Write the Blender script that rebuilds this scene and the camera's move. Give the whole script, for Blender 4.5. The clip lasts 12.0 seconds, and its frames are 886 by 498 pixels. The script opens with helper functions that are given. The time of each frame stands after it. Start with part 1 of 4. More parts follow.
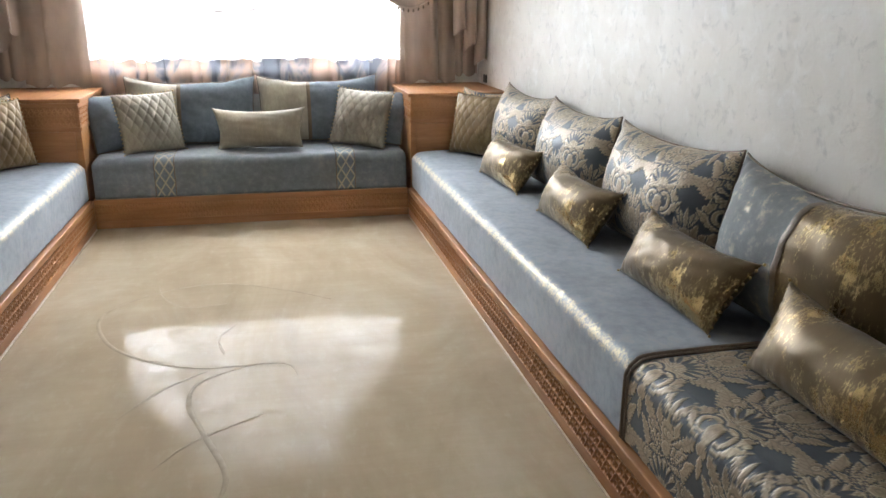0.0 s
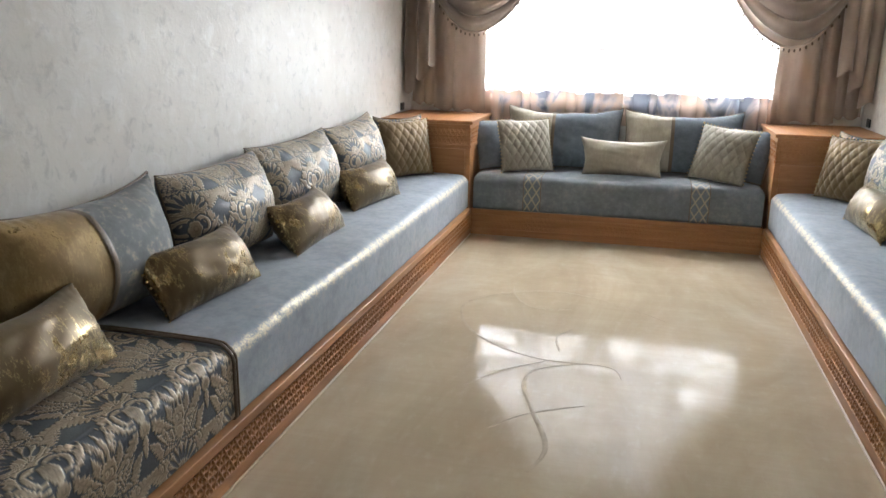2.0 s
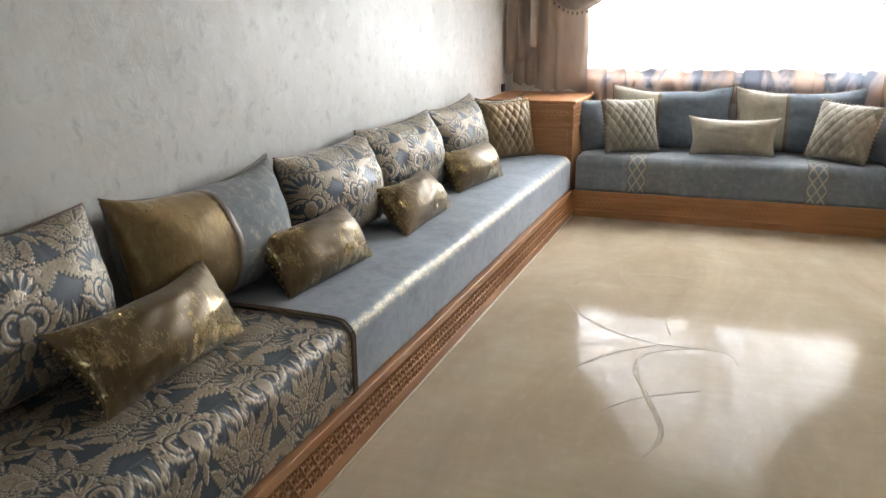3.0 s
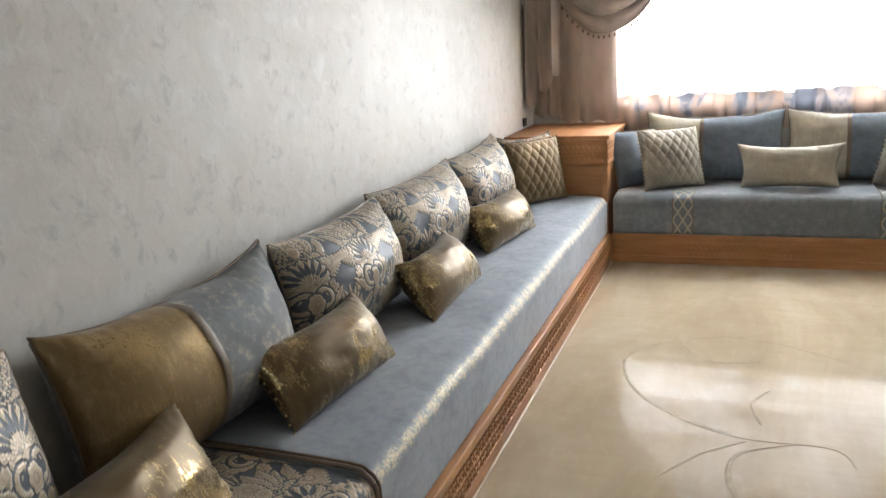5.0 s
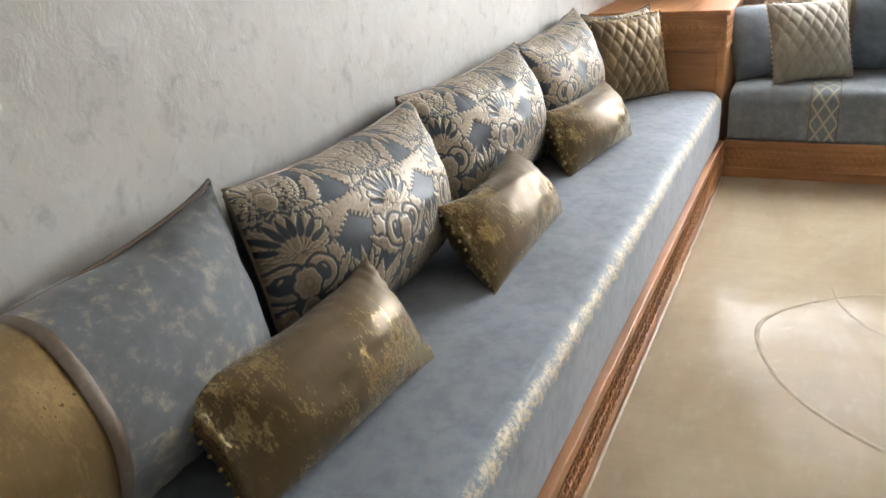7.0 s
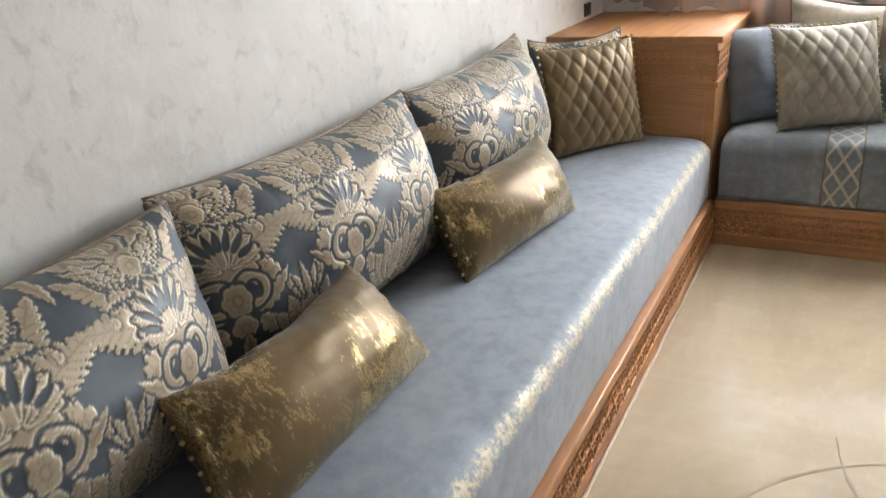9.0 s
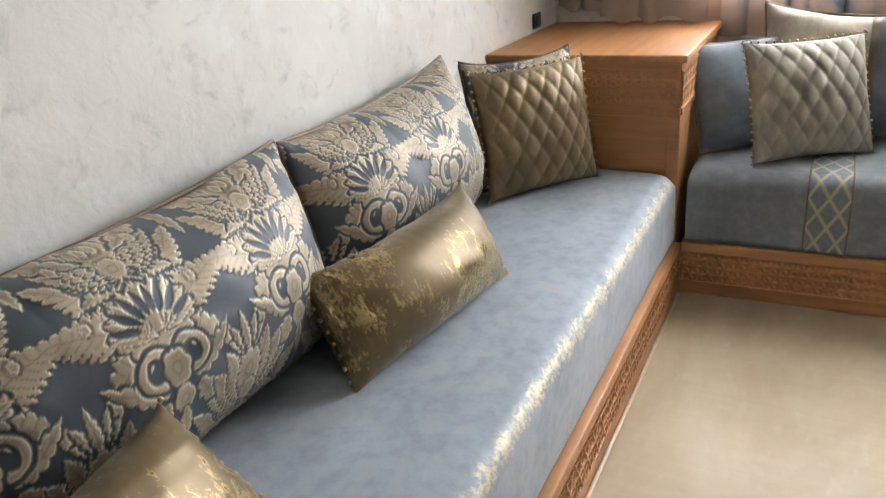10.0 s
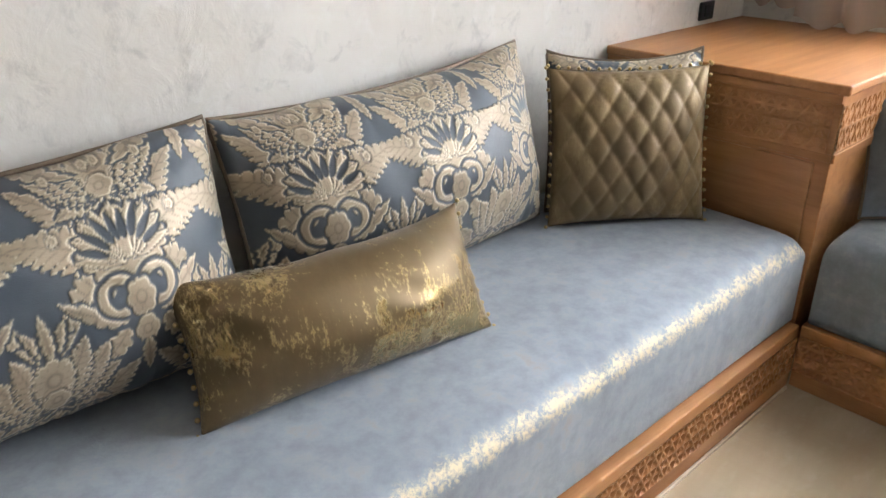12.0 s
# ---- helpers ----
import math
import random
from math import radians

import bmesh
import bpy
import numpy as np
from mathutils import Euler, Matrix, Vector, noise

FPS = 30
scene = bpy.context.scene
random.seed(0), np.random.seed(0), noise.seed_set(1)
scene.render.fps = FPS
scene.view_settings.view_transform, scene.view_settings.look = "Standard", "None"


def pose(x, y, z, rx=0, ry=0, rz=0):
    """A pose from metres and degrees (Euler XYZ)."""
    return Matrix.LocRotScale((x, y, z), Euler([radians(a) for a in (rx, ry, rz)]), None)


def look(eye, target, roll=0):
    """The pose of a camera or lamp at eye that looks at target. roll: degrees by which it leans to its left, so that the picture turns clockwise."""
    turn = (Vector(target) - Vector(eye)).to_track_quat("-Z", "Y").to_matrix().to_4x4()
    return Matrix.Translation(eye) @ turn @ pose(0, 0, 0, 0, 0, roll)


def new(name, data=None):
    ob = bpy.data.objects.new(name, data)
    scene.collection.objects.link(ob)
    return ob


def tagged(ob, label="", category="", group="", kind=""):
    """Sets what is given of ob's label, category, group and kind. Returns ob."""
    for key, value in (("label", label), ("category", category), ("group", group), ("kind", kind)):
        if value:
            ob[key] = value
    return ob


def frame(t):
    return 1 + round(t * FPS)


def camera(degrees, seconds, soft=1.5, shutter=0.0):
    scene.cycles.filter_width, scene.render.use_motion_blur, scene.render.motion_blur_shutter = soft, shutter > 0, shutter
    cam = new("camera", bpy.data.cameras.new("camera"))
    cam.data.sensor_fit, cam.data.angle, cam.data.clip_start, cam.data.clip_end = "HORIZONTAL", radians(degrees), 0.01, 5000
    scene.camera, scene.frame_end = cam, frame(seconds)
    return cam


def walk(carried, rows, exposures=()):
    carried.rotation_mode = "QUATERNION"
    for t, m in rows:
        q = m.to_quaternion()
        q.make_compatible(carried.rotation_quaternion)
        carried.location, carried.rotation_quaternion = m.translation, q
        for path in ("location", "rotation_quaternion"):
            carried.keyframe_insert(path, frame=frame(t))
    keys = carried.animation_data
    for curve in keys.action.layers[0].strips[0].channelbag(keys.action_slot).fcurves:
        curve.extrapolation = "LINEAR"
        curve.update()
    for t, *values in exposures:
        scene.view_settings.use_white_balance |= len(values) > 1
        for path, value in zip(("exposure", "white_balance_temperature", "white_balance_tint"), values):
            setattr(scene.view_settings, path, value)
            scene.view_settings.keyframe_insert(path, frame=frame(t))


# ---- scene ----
cam = camera(59.4, 12.0)
PATH = [
    (0, (1.048, -4.836, 1.274), (1.466, -2.971, 0.686), 0.4),
    (0.5, (1.104, -4.991, 1.308), (1.395, -3.084, 0.78), 0.3),
    (1, (1.156, -5.06, 1.306), (1.272, -3.128, 0.803), 0.9),
    (1.5, (1.129, -5.108, 1.31), (0.91, -3.185, 0.805), 0.6),
    (2, (1.088, -5.155, 1.287), (0.622, -3.28, 0.772), 1.0),
    (2.5, (1.054, -5.182, 1.27), (0.422, -3.363, 0.728), 1.1),
    (4.5, (0.828, -4.929, 1.327), (0.11, -3.153, 0.755), -3.0),
    (5, (0.745, -4.645, 1.341), (0.028, -2.847, 0.839), -3.8),
    (5.5, (0.632, -4.445, 1.302), (-0.162, -2.699, 0.734), -2.2),
    (6, (0.446, -4.266, 1.292), (-0.377, -2.572, 0.618), -1.3),
    (6.5, (0.408, -4.037, 1.256), (-0.408, -2.383, 0.482), -4.1),
    (8.5, (0.363, -3.103, 1.18), (-0.525, -1.479, 0.42), -4.4),
    (9, (0.444, -2.881, 1.208), (-0.461, -1.274, 0.434), -4.5),
    (9.5, (0.427, -2.645, 1.193), (-0.436, -1.027, 0.393), -4.6),
    (10, (0.399, -2.392, 1.204), (-0.463, -0.767, 0.42), -4.8),
    (10.5, (0.507, -2.142, 1.204), (-0.446, -0.552, 0.453), -4.5),
    (11, (0.591, -2.015, 1.202), (-0.444, -0.485, 0.436), -3.7),
    (11.5, (0.61, -1.921, 1.174), (-0.53, -0.518, 0.318), -2.7),
    (12, (0.62, -1.784, 1.182), (-0.707, -0.559, 0.324), -0.2),
]
walk(cam, [(t, look(eye, target, roll)) for t, eye, target, roll in PATH],
     exposures=[(0.0, 0.34, 6060, 8), (1.5, 0.22, 6030, 8), (2.5, 0.36, 6110, 8), (4.5, 0.40, 6230, 9), (5.5, 0.34, 6260, 9), (6.5, 0.44, 6280, 9), (9.0, 0.34, 6280, 9), (10.5, 0.20, 6250, 9), (12.0, 0.24, 6230, 10)])


# ---- world and light ----
world = bpy.data.worlds.new("sky")
scene.world = world
world.use_nodes = True
wn = world.node_tree
sky = wn.nodes.new("ShaderNodeTexSky")
sky.sky_type, sky.sun_disc = "NISHITA", False
sky.sun_elevation, sky.sun_rotation = radians(48), radians(20)
wn.links.new(sky.outputs[0], wn.nodes["Background"].inputs[0])
wn.nodes["Background"].inputs[1].default_value = 0.12

# daylight of the sky, in the window's opening just outside the glass
WIN_X0, WIN_X1, WIN_Z0, WIN_Z1 = -0.12, 2.02, 0.90, 2.30
day = bpy.data.lights.new("window_daylight", "AREA")
day.shape, day.size, day.size_y, day.energy, day.color = "RECTANGLE", WIN_X1 - WIN_X0, WIN_Z1 - WIN_Z0, 380.0, (0.97, 0.985, 1.0)
day.spread = radians(125)
day_ob = new("window_daylight", day)
day_ob.matrix_world = look(((WIN_X0 + WIN_X1) / 2, 1.02, (WIN_Z0 + WIN_Z1) / 2), ((WIN_X0 + WIN_X1) / 2, -3, 1.0))

# added fill light, in an unseen opening assumed behind the camera
rear_fill = bpy.data.lights.new("rear_fill_lamp", "AREA")
rear_fill.shape, rear_fill.size, rear_fill.size_y, rear_fill.energy, rear_fill.color = "RECTANGLE", 1.9, 2.1, 6.0, (1.0, 0.96, 0.91)
rear_fill_ob = new("rear_fill_lamp", rear_fill)
rear_fill_ob.matrix_world = look((0.95, -9.55, 1.1), (0.95, 0, 1.1))


# ---- materials ----
def material(name):
    m = bpy.data.materials.new(name)
    m.use_nodes = True
    nt = m.node_tree
    return m, nt, nt.nodes["Principled BSDF"]


def node(nt, kind, inputs=None, **props):
    n = nt.nodes.new(kind)
    for k, v in props.items():
        if k == "operation":
            n.operation = v
        elif k == "data_type":
            n.data_type = v
        elif k == "attribute_name":
            n.attribute_name = v
        elif k == "feature":
            n.feature = v
        elif k == "blend_type":
            n.blend_type = v
    for k, v in (inputs or {}).items():
        if isinstance(v, bpy.types.NodeSocket):
            nt.links.new(v, n.inputs[k])
        else:
            n.inputs[k].default_value = v
    return n


def coords(nt, scale=(1, 1, 1), kind="Object"):
    tc = nt.nodes.new("ShaderNodeTexCoord")
    mp = node(nt, "ShaderNodeMapping", {"Vector": tc.outputs[kind], "Scale": scale})
    return mp.outputs[0]


def tex_noise(nt, vec, scale, detail=4.0, rough=0.55, distort=0.0):
    n = node(nt, "ShaderNodeTexNoise", {"Vector": vec, "Scale": scale, "Detail": detail, "Roughness": rough, "Distortion": distort})
    return n.outputs["Fac"]


def ramp(nt, fac, stops):
    n = nt.nodes.new("ShaderNodeValToRGB")
    nt.links.new(fac, n.inputs[0])
    els = n.color_ramp.elements
    while len(els) < len(stops):
        els.new(0.5)
    for e, (p, c) in zip(els, stops):
        e.position = p
        e.color = (*c, 1) if len(c) == 3 else c
    return n.outputs[0]


def grey(v):
    return (v, v, v)


def mix(nt, fac, a, b, blend="MIX"):
    n = nt.nodes.new("ShaderNodeMix")
    n.data_type, n.blend_type = "RGBA", blend
    for i, v in ((0, fac), (6, a), (7, b)):
        if isinstance(v, bpy.types.NodeSocket):
            nt.links.new(v, n.inputs[i])
        else:
            n.inputs[i].default_value = v if i == 0 else (*v, 1)
    return n.outputs[2]


def math_node(nt, op, a, b=0.0, clamp=False):
    n = nt.nodes.new("ShaderNodeMath")
    n.operation, n.use_clamp = op, clamp
    for i, v in ((0, a), (1, b)):
        if isinstance(v, bpy.types.NodeSocket):
            nt.links.new(v, n.inputs[i])
        else:
            n.inputs[i].default_value = v
    return n.outputs[0]


def bump(nt, bsdf, height, strength, dist):
    b = node(nt, "ShaderNodeBump", {"Height": height, "Strength": strength, "Distance": dist})
    nt.links.new(b.outputs[0], bsdf.inputs["Normal"])


def attr(nt, name):
    return node(nt, "ShaderNodeAttribute", attribute_name=name).outputs["Fac"]


def put(nt, bsdf, **vals):
    names = {"color": "Base Color", "rough": "Roughness", "metal": "Metallic", "sheen": "Sheen Weight", "sheen_rough": "Sheen Roughness",
             "coat": "Coat Weight", "coat_rough": "Coat Roughness", "spec": "Specular IOR Level", "sheen_tint": "Sheen Tint"}
    for k, v in vals.items():
        s = bsdf.inputs[names[k]]
        if isinstance(v, bpy.types.NodeSocket):
            nt.links.new(v, s)
        else:
            s.default_value = (*v, 1) if isinstance(v, tuple) else v


def make_plaster():
    m, nt, b = material("stucco_wall")
    v = coords(nt)
    big = tex_noise(nt, v, 1.7, 5, 0.6, 0.4)
    mid = tex_noise(nt, v, 13.0, 6, 0.62, 0.5)
    fine = tex_noise(nt, v, 60.0, 4, 0.6)
    c = ramp(nt, big, [(0.3, (0.60, 0.57, 0.525)), (0.7, (0.74, 0.715, 0.675))])
    spots = ramp(nt, mid, [(0.52, grey(0.0)), (0.70, grey(1.0))])
    c = mix(nt, math_node(nt, "MULTIPLY", spots, 0.55), c, (0.76, 0.75, 0.73))
    dark = ramp(nt, tex_noise(nt, v, 19.0, 6, 0.66, 0.6), [(0.55, grey(0.0)), (0.70, grey(1.0))])
    c = mix(nt, math_node(nt, "MULTIPLY", dark, 0.5), c, (0.40, 0.39, 0.38))
    put(nt, b, color=c, rough=ramp(nt, mid, [(0.35, grey(0.62)), (0.7, grey(0.42))]), spec=0.35)
    bump(nt, b, math_node(nt, "ADD", mid, math_node(nt, "MULTIPLY", fine, 0.25)), 0.35, 0.008)
    return m


def make_marble():
    m, nt, b = material("polished_beige_marble")
    v = coords(nt, (1.0, 0.45, 1.0))
    n1 = tex_noise(nt, v, 1.6, 6, 0.6, 1.0)
    n2 = tex_noise(nt, coords(nt, (0.35, 3.2, 1)), 3.0, 7, 0.62, 0.7)
    n3 = tex_noise(nt, v, 28.0, 4, 0.6)
    c = ramp(nt, n1, [(0.3, (0.365, 0.288, 0.197)), (0.55, (0.46, 0.377, 0.268)), (0.75, (0.53, 0.455, 0.345))])
    vein = ramp(nt, n2, [(0.42, grey(0.0)), (0.50, grey(1.0)), (0.58, grey(0.0))])
    c = mix(nt, math_node(nt, "MULTIPLY", vein, 0.10), c, (0.33, 0.25, 0.165))
    c = mix(nt, math_node(nt, "MULTIPLY", ramp(nt, n3, [(0.55, grey(0)), (0.75, grey(1))]), 0.15), c, (0.64, 0.57, 0.46))
    put(nt, b, color=c, rough=ramp(nt, tex_noise(nt, coords(nt, (0.7, 1.6, 1)), 6.5, 6, 0.66, 0.6), [(0.42, grey(0.03)), (0.60, grey(0.13))]), spec=ramp(nt, tex_noise(nt, coords(nt, (0.6, 1.8, 1)), 5.0, 6, 0.68, 0.8), [(0.36, grey(0.012)), (0.62, grey(0.062))]))
    bump(nt, b, tex_noise(nt, coords(nt), 3.0, 1, 0.5), 0.012, 0.01)
    return m


def make_wood(name, a, bcol, axis=(1, 12, 12), rough=0.46):
    m, nt, b = material(name)
    v = coords(nt, axis)
    n1 = tex_noise(nt, v, 3.0, 6, 0.6, 0.6)
    n2 = tex_noise(nt, v, 26.0, 3, 0.6, 0.2)
    c = ramp(nt, n1, [(0.28, a), (0.72, bcol)])
    c = mix(nt, math_node(nt, "MULTIPLY", ramp(nt, n2, [(0.5, grey(0)), (0.8, grey(1))]), 0.18), c, tuple(0.55 * x for x in a))
    put(nt, b, color=c, rough=rough, coat=0.06, coat_rough=0.3)
    bump(nt, b, n2, 0.12, 0.002)
    return m


def make_velvet(name, base, fleck, foil_amount, stripe=False):
    """Blue-grey velvet with a rubbed foil print; a highlight is painted along a seat's front edge."""
    m, nt, b = material(name)
    v = coords(nt)
    n1 = tex_noise(nt, v, 5.0, 5, 0.6, 0.5)
    n2 = tex_noise(nt, v, 26.0, 6, 0.66, 0.15)
    n3 = tex_noise(nt, v, 240.0, 2, 0.5)
    c = ramp(nt, n1, [(0.3, tuple(0.84 * x for x in base)), (0.7, tuple(1.13 * x for x in base))])
    c = mix(nt, 0.75, c, ramp(nt, n2, [(0.35, grey(0.80)), (0.62, grey(1.08))]), "MULTIPLY")
    flecks = ramp(nt, n2, [(0.53, grey(0.0)), (0.66, grey(1.0))])
    patch = ramp(nt, n1, [(0.42, grey(0.25)), (0.62, grey(1.0))])
    foil = math_node(nt, "MULTIPLY", math_node(nt, "MULTIPLY", flecks, patch), foil_amount)
    if stripe:
        # window's highlight on the rounded edge, painted as pale foil specks
        band = attr(nt, "stripe")
        speck = math_node(nt, "ADD", tex_noise(nt, v, 95.0, 4, 0.7, 0.4), math_node(nt, "MULTIPLY", band, 0.18))
        glint_mask = math_node(nt, "MULTIPLY", ramp(nt, speck, [(0.52, grey(0.0)), (0.72, grey(1.0))]), ramp(nt, band, [(0.02, grey(0.0)), (0.55, grey(1.0))]))
        c = mix(nt, foil, c, (0.36, 0.31, 0.265))
        c = mix(nt, glint_mask, c, fleck)
        foil = math_node(nt, "MULTIPLY", glint_mask, 0.6)
    else:
        c = mix(nt, foil, c, fleck)
    put(nt, b, color=c, metal=math_node(nt, "MULTIPLY", foil, 0.85), rough=math_node(nt, "SUBTRACT", 0.66, math_node(nt, "MULTIPLY", foil, 0.34)),
        sheen=0.22, sheen_rough=0.45, spec=0.12)
    bump(nt, b, math_node(nt, "ADD", math_node(nt, "MULTIPLY", n2, 0.6), math_node(nt, "MULTIPLY", n3, 0.3)), 0.25, 0.004)
    return m


def make_gold(name, base, foil_col, low, high, metal=0.55, base_metal=0.42):
    """Satin or velvet with a rubbed gold print in blotches, streaked downwards."""
    m, nt, b = material(name)
    v = coords(nt)
    n1 = tex_noise(nt, v, 7.0, 5, 0.6, 0.15)
    n2 = tex_noise(nt, coords(nt, (1.7, 1.2, 0.5)), 34.0, 6, 0.72, 0.2)
    n3 = tex_noise(nt, v, 300.0, 2, 0.5)
    c = ramp(nt, n1, [(0.3, tuple(0.85 * x for x in base)), (0.7, tuple(1.15 * x for x in base))])
    c = mix(nt, 0.6, c, ramp(nt, n2, [(0.35, grey(0.88)), (0.65, grey(1.08))]), "MULTIPLY")
    n4 = tex_noise(nt, coords(nt, (1.6, 1.6, 0.7)), 120.0, 4, 0.7, 0.1)
    both = math_node(nt, "ADD", math_node(nt, "MULTIPLY", n1, 0.45), math_node(nt, "ADD", math_node(nt, "MULTIPLY", n2, 0.30), math_node(nt, "MULTIPLY", n4, 0.25)))
    foil = ramp(nt, both, [(low, grey(0.0)), (high, grey(1.0))])
    c = mix(nt, foil, c, foil_col)
    put(nt, b, color=c, metal=math_node(nt, "ADD", base_metal, math_node(nt, "MULTIPLY", foil, metal), True),
        rough=math_node(nt, "SUBTRACT", 0.45, math_node(nt, "MULTIPLY", foil, 0.22)), sheen=0.10, sheen_rough=0.4)
    bump(nt, b, math_node(nt, "ADD", n2, math_node(nt, "MULTIPLY", n3, 0.25)), 0.12, 0.002)
    return m


def make_brocade():
    m, nt, b = material("blue_and_champagne_brocade")
    v = coords(nt)
    motif, vein = attr(nt, "motif"), attr(nt, "vein")
    weave = tex_noise(nt, coords(nt, (1, 1, 4)), 210.0, 2, 0.6)
    n1 = tex_noise(nt, v, 6.0, 4, 0.6)
    ground = ramp(nt, n1, [(0.3, (0.048, 0.060, 0.078)), (0.7, (0.073, 0.091, 0.114))])
    thread = ramp(nt, n1, [(0.3, (0.32, 0.26, 0.185)), (0.7, (0.43, 0.352, 0.258))])
    thread = mix(nt, math_node(nt, "MULTIPLY", vein, 0.66), thread, (0.13, 0.112, 0.092))
    c = mix(nt, motif, ground, thread)
    c = mix(nt, math_node(nt, "MULTIPLY", attr(nt, "rim"), 0.8), c, (0.66, 0.575, 0.43))
    put(nt, b, color=c, metal=math_node(nt, "MULTIPLY", motif, 0.32), rough=math_node(nt, "SUBTRACT", 0.50, math_node(nt, "MULTIPLY", attr(nt, "rim"), 0.08)), sheen=0.04)
    bump(nt, b, math_node(nt, "ADD", motif, math_node(nt, "MULTIPLY", weave, 0.25)), 0.3, 0.003)
    return m


def make_plain(name, col, rough=0.5, metal=0.0, scale=30.0, spread=0.15, strength=0.15, sheen=0.0, spec=0.5):
    m, nt, b = material(name)
    v = coords(nt)
    n1 = tex_noise(nt, v, scale, 5, 0.6)
    c = ramp(nt, n1, [(0.3, tuple((1 - spread) * x for x in col)), (0.7, tuple(min(1, (1 + spread) * x) for x in col))])
    put(nt, b, color=c, rough=rough, metal=metal, sheen=sheen, spec=spec)
    bump(nt, b, n1, strength, 0.002)
    return m


def make_cloth(name, col, see_through, glow):
    """Curtain cloth: part of the light goes through it, scattered or straight."""
    m, nt, b = material(name)
    out = nt.nodes["Material Output"]
    v = coords(nt, (1, 1, 0.3))
    n1 = tex_noise(nt, v, 9.0, 4, 0.6)
    c = ramp(nt, n1, [(0.3, tuple(0.86 * x for x in col)), (0.7, tuple(min(1, 1.1 * x) for x in col))])
    put(nt, b, color=c, rough=0.5, sheen=0.25, spec=0.3)
    bump(nt, b, tex_noise(nt, coords(nt), 260.0, 2, 0.5), 0.15, 0.001)
    tr = node(nt, "ShaderNodeBsdfTranslucent", {"Color": c})
    mx = node(nt, "ShaderNodeMixShader", {0: glow, 1: b.outputs[0], 2: tr.outputs[0]})
    last = mx
    if see_through:
        tp = nt.nodes.new("ShaderNodeBsdfTransparent")
        last = node(nt, "ShaderNodeMixShader", {0: see_through, 1: mx.outputs[0], 2: tp.outputs[0]})
    nt.links.new(last.outputs[0], out.inputs[0])
    return m


def make_sheer():
    """Thin white voile, its clear patches and low strip added for the floor's reflection."""
    m, nt, b = material("white_sheer")
    v = coords(nt, (1, 1, 1.3))
    n1 = ramp(nt, tex_noise(nt, v, 7.5, 7, 0.7, 1.2), [(0.45, grey(0.05)), (0.62, grey(1.0))])
    sep = node(nt, "ShaderNodeSeparateXYZ", {0: coords(nt)})
    # clearer low down: a made-up strip that brightens the reflection on the floor
    edge = math_node(nt, "ADD", sep.outputs[2], math_node(nt, "MULTIPLY", tex_noise(nt, v, 3.0, 4, 0.6), 0.16))
    clear_strip = math_node(nt, "SUBTRACT", 1.0, math_node(nt, "MULTIPLY", math_node(nt, "SUBTRACT", edge, 1.20, True), 4.0, True), True)
    tr = node(nt, "ShaderNodeBsdfTranslucent", {"Color": mix(nt, n1, (0.15, 0.145, 0.14), (0.9, 0.88, 0.85))})
    put(nt, b, color=(0.80, 0.78, 0.75), rough=0.7)
    mx = node(nt, "ShaderNodeMixShader", {0: 0.7, 1: b.outputs[0], 2: tr.outputs[0]})
    tp = nt.nodes.new("ShaderNodeBsdfTransparent")
    last = node(nt, "ShaderNodeMixShader", {0: math_node(nt, "MULTIPLY", n1, math_node(nt, "ADD", 0.34, math_node(nt, "MULTIPLY", clear_strip, 0.34))), 1: mx.outputs[0], 2: tp.outputs[0]})
    nt.links.new(last.outputs[0], nt.nodes["Material Output"].inputs[0])
    return m


def make_flounce():
    """Changeant satin: rose and slate threads."""
    m, nt, b = material("pleated_flounce")
    n1 = tex_noise(nt, coords(nt, (1, 1, 0.55)), 6.5, 3, 0.55, 0.6)
    c = ramp(nt, n1, [(0.42, (0.17, 0.18, 0.215)), (0.49, (0.36, 0.31, 0.30)), (0.56, (0.47, 0.34, 0.27))])
    put(nt, b, color=c, rough=0.5, sheen=0.2)
    tr = node(nt, "ShaderNodeBsdfTranslucent", {"Color": c})
    mx = node(nt, "ShaderNodeMixShader", {0: 0.12, 1: b.outputs[0], 2: tr.outputs[0]})
    nt.links.new(mx.outputs[0], nt.nodes["Material Output"].inputs[0])
    return m


def make_glass():
    m, nt, b = material("window_glass")
    put(nt, b, color=(1.0, 1.0, 1.0), rough=0.0)
    b.inputs["Transmission Weight"].default_value = 1.0
    b.inputs["IOR"].default_value = 1.05
    return m


def make_backdrop():
    m, nt, b = material("bright_hazy_sky")
    em = node(nt, "ShaderNodeEmission", {"Color": (1.0, 0.985, 0.96, 1), "Strength": 3.0})
    nt.links.new(em.outputs[0], nt.nodes["Material Output"].inputs[0])
    return m


PLASTER = make_plaster()
MARBLE = make_marble()
WOOD = make_wood("varnished_cedar", (0.30, 0.125, 0.042), (0.45, 0.215, 0.083), (10, 0.8, 10))
WOOD_X = make_wood("varnished_cedar_cross", (0.30, 0.125, 0.042), (0.45, 0.215, 0.083), (0.8, 10, 10))
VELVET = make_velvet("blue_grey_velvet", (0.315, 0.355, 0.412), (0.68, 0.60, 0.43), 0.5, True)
# same velvet darkened: the window seat's shade is put into its colour
VELVET_SHADED = make_velvet("blue_grey_velvet_shaded", (0.20, 0.22, 0.243), (0.45, 0.39, 0.29), 0.22)
VELVET_CUSHION = make_velvet("blue_grey_foil_velvet", (0.21, 0.222, 0.235), (0.62, 0.52, 0.36), 0.85)
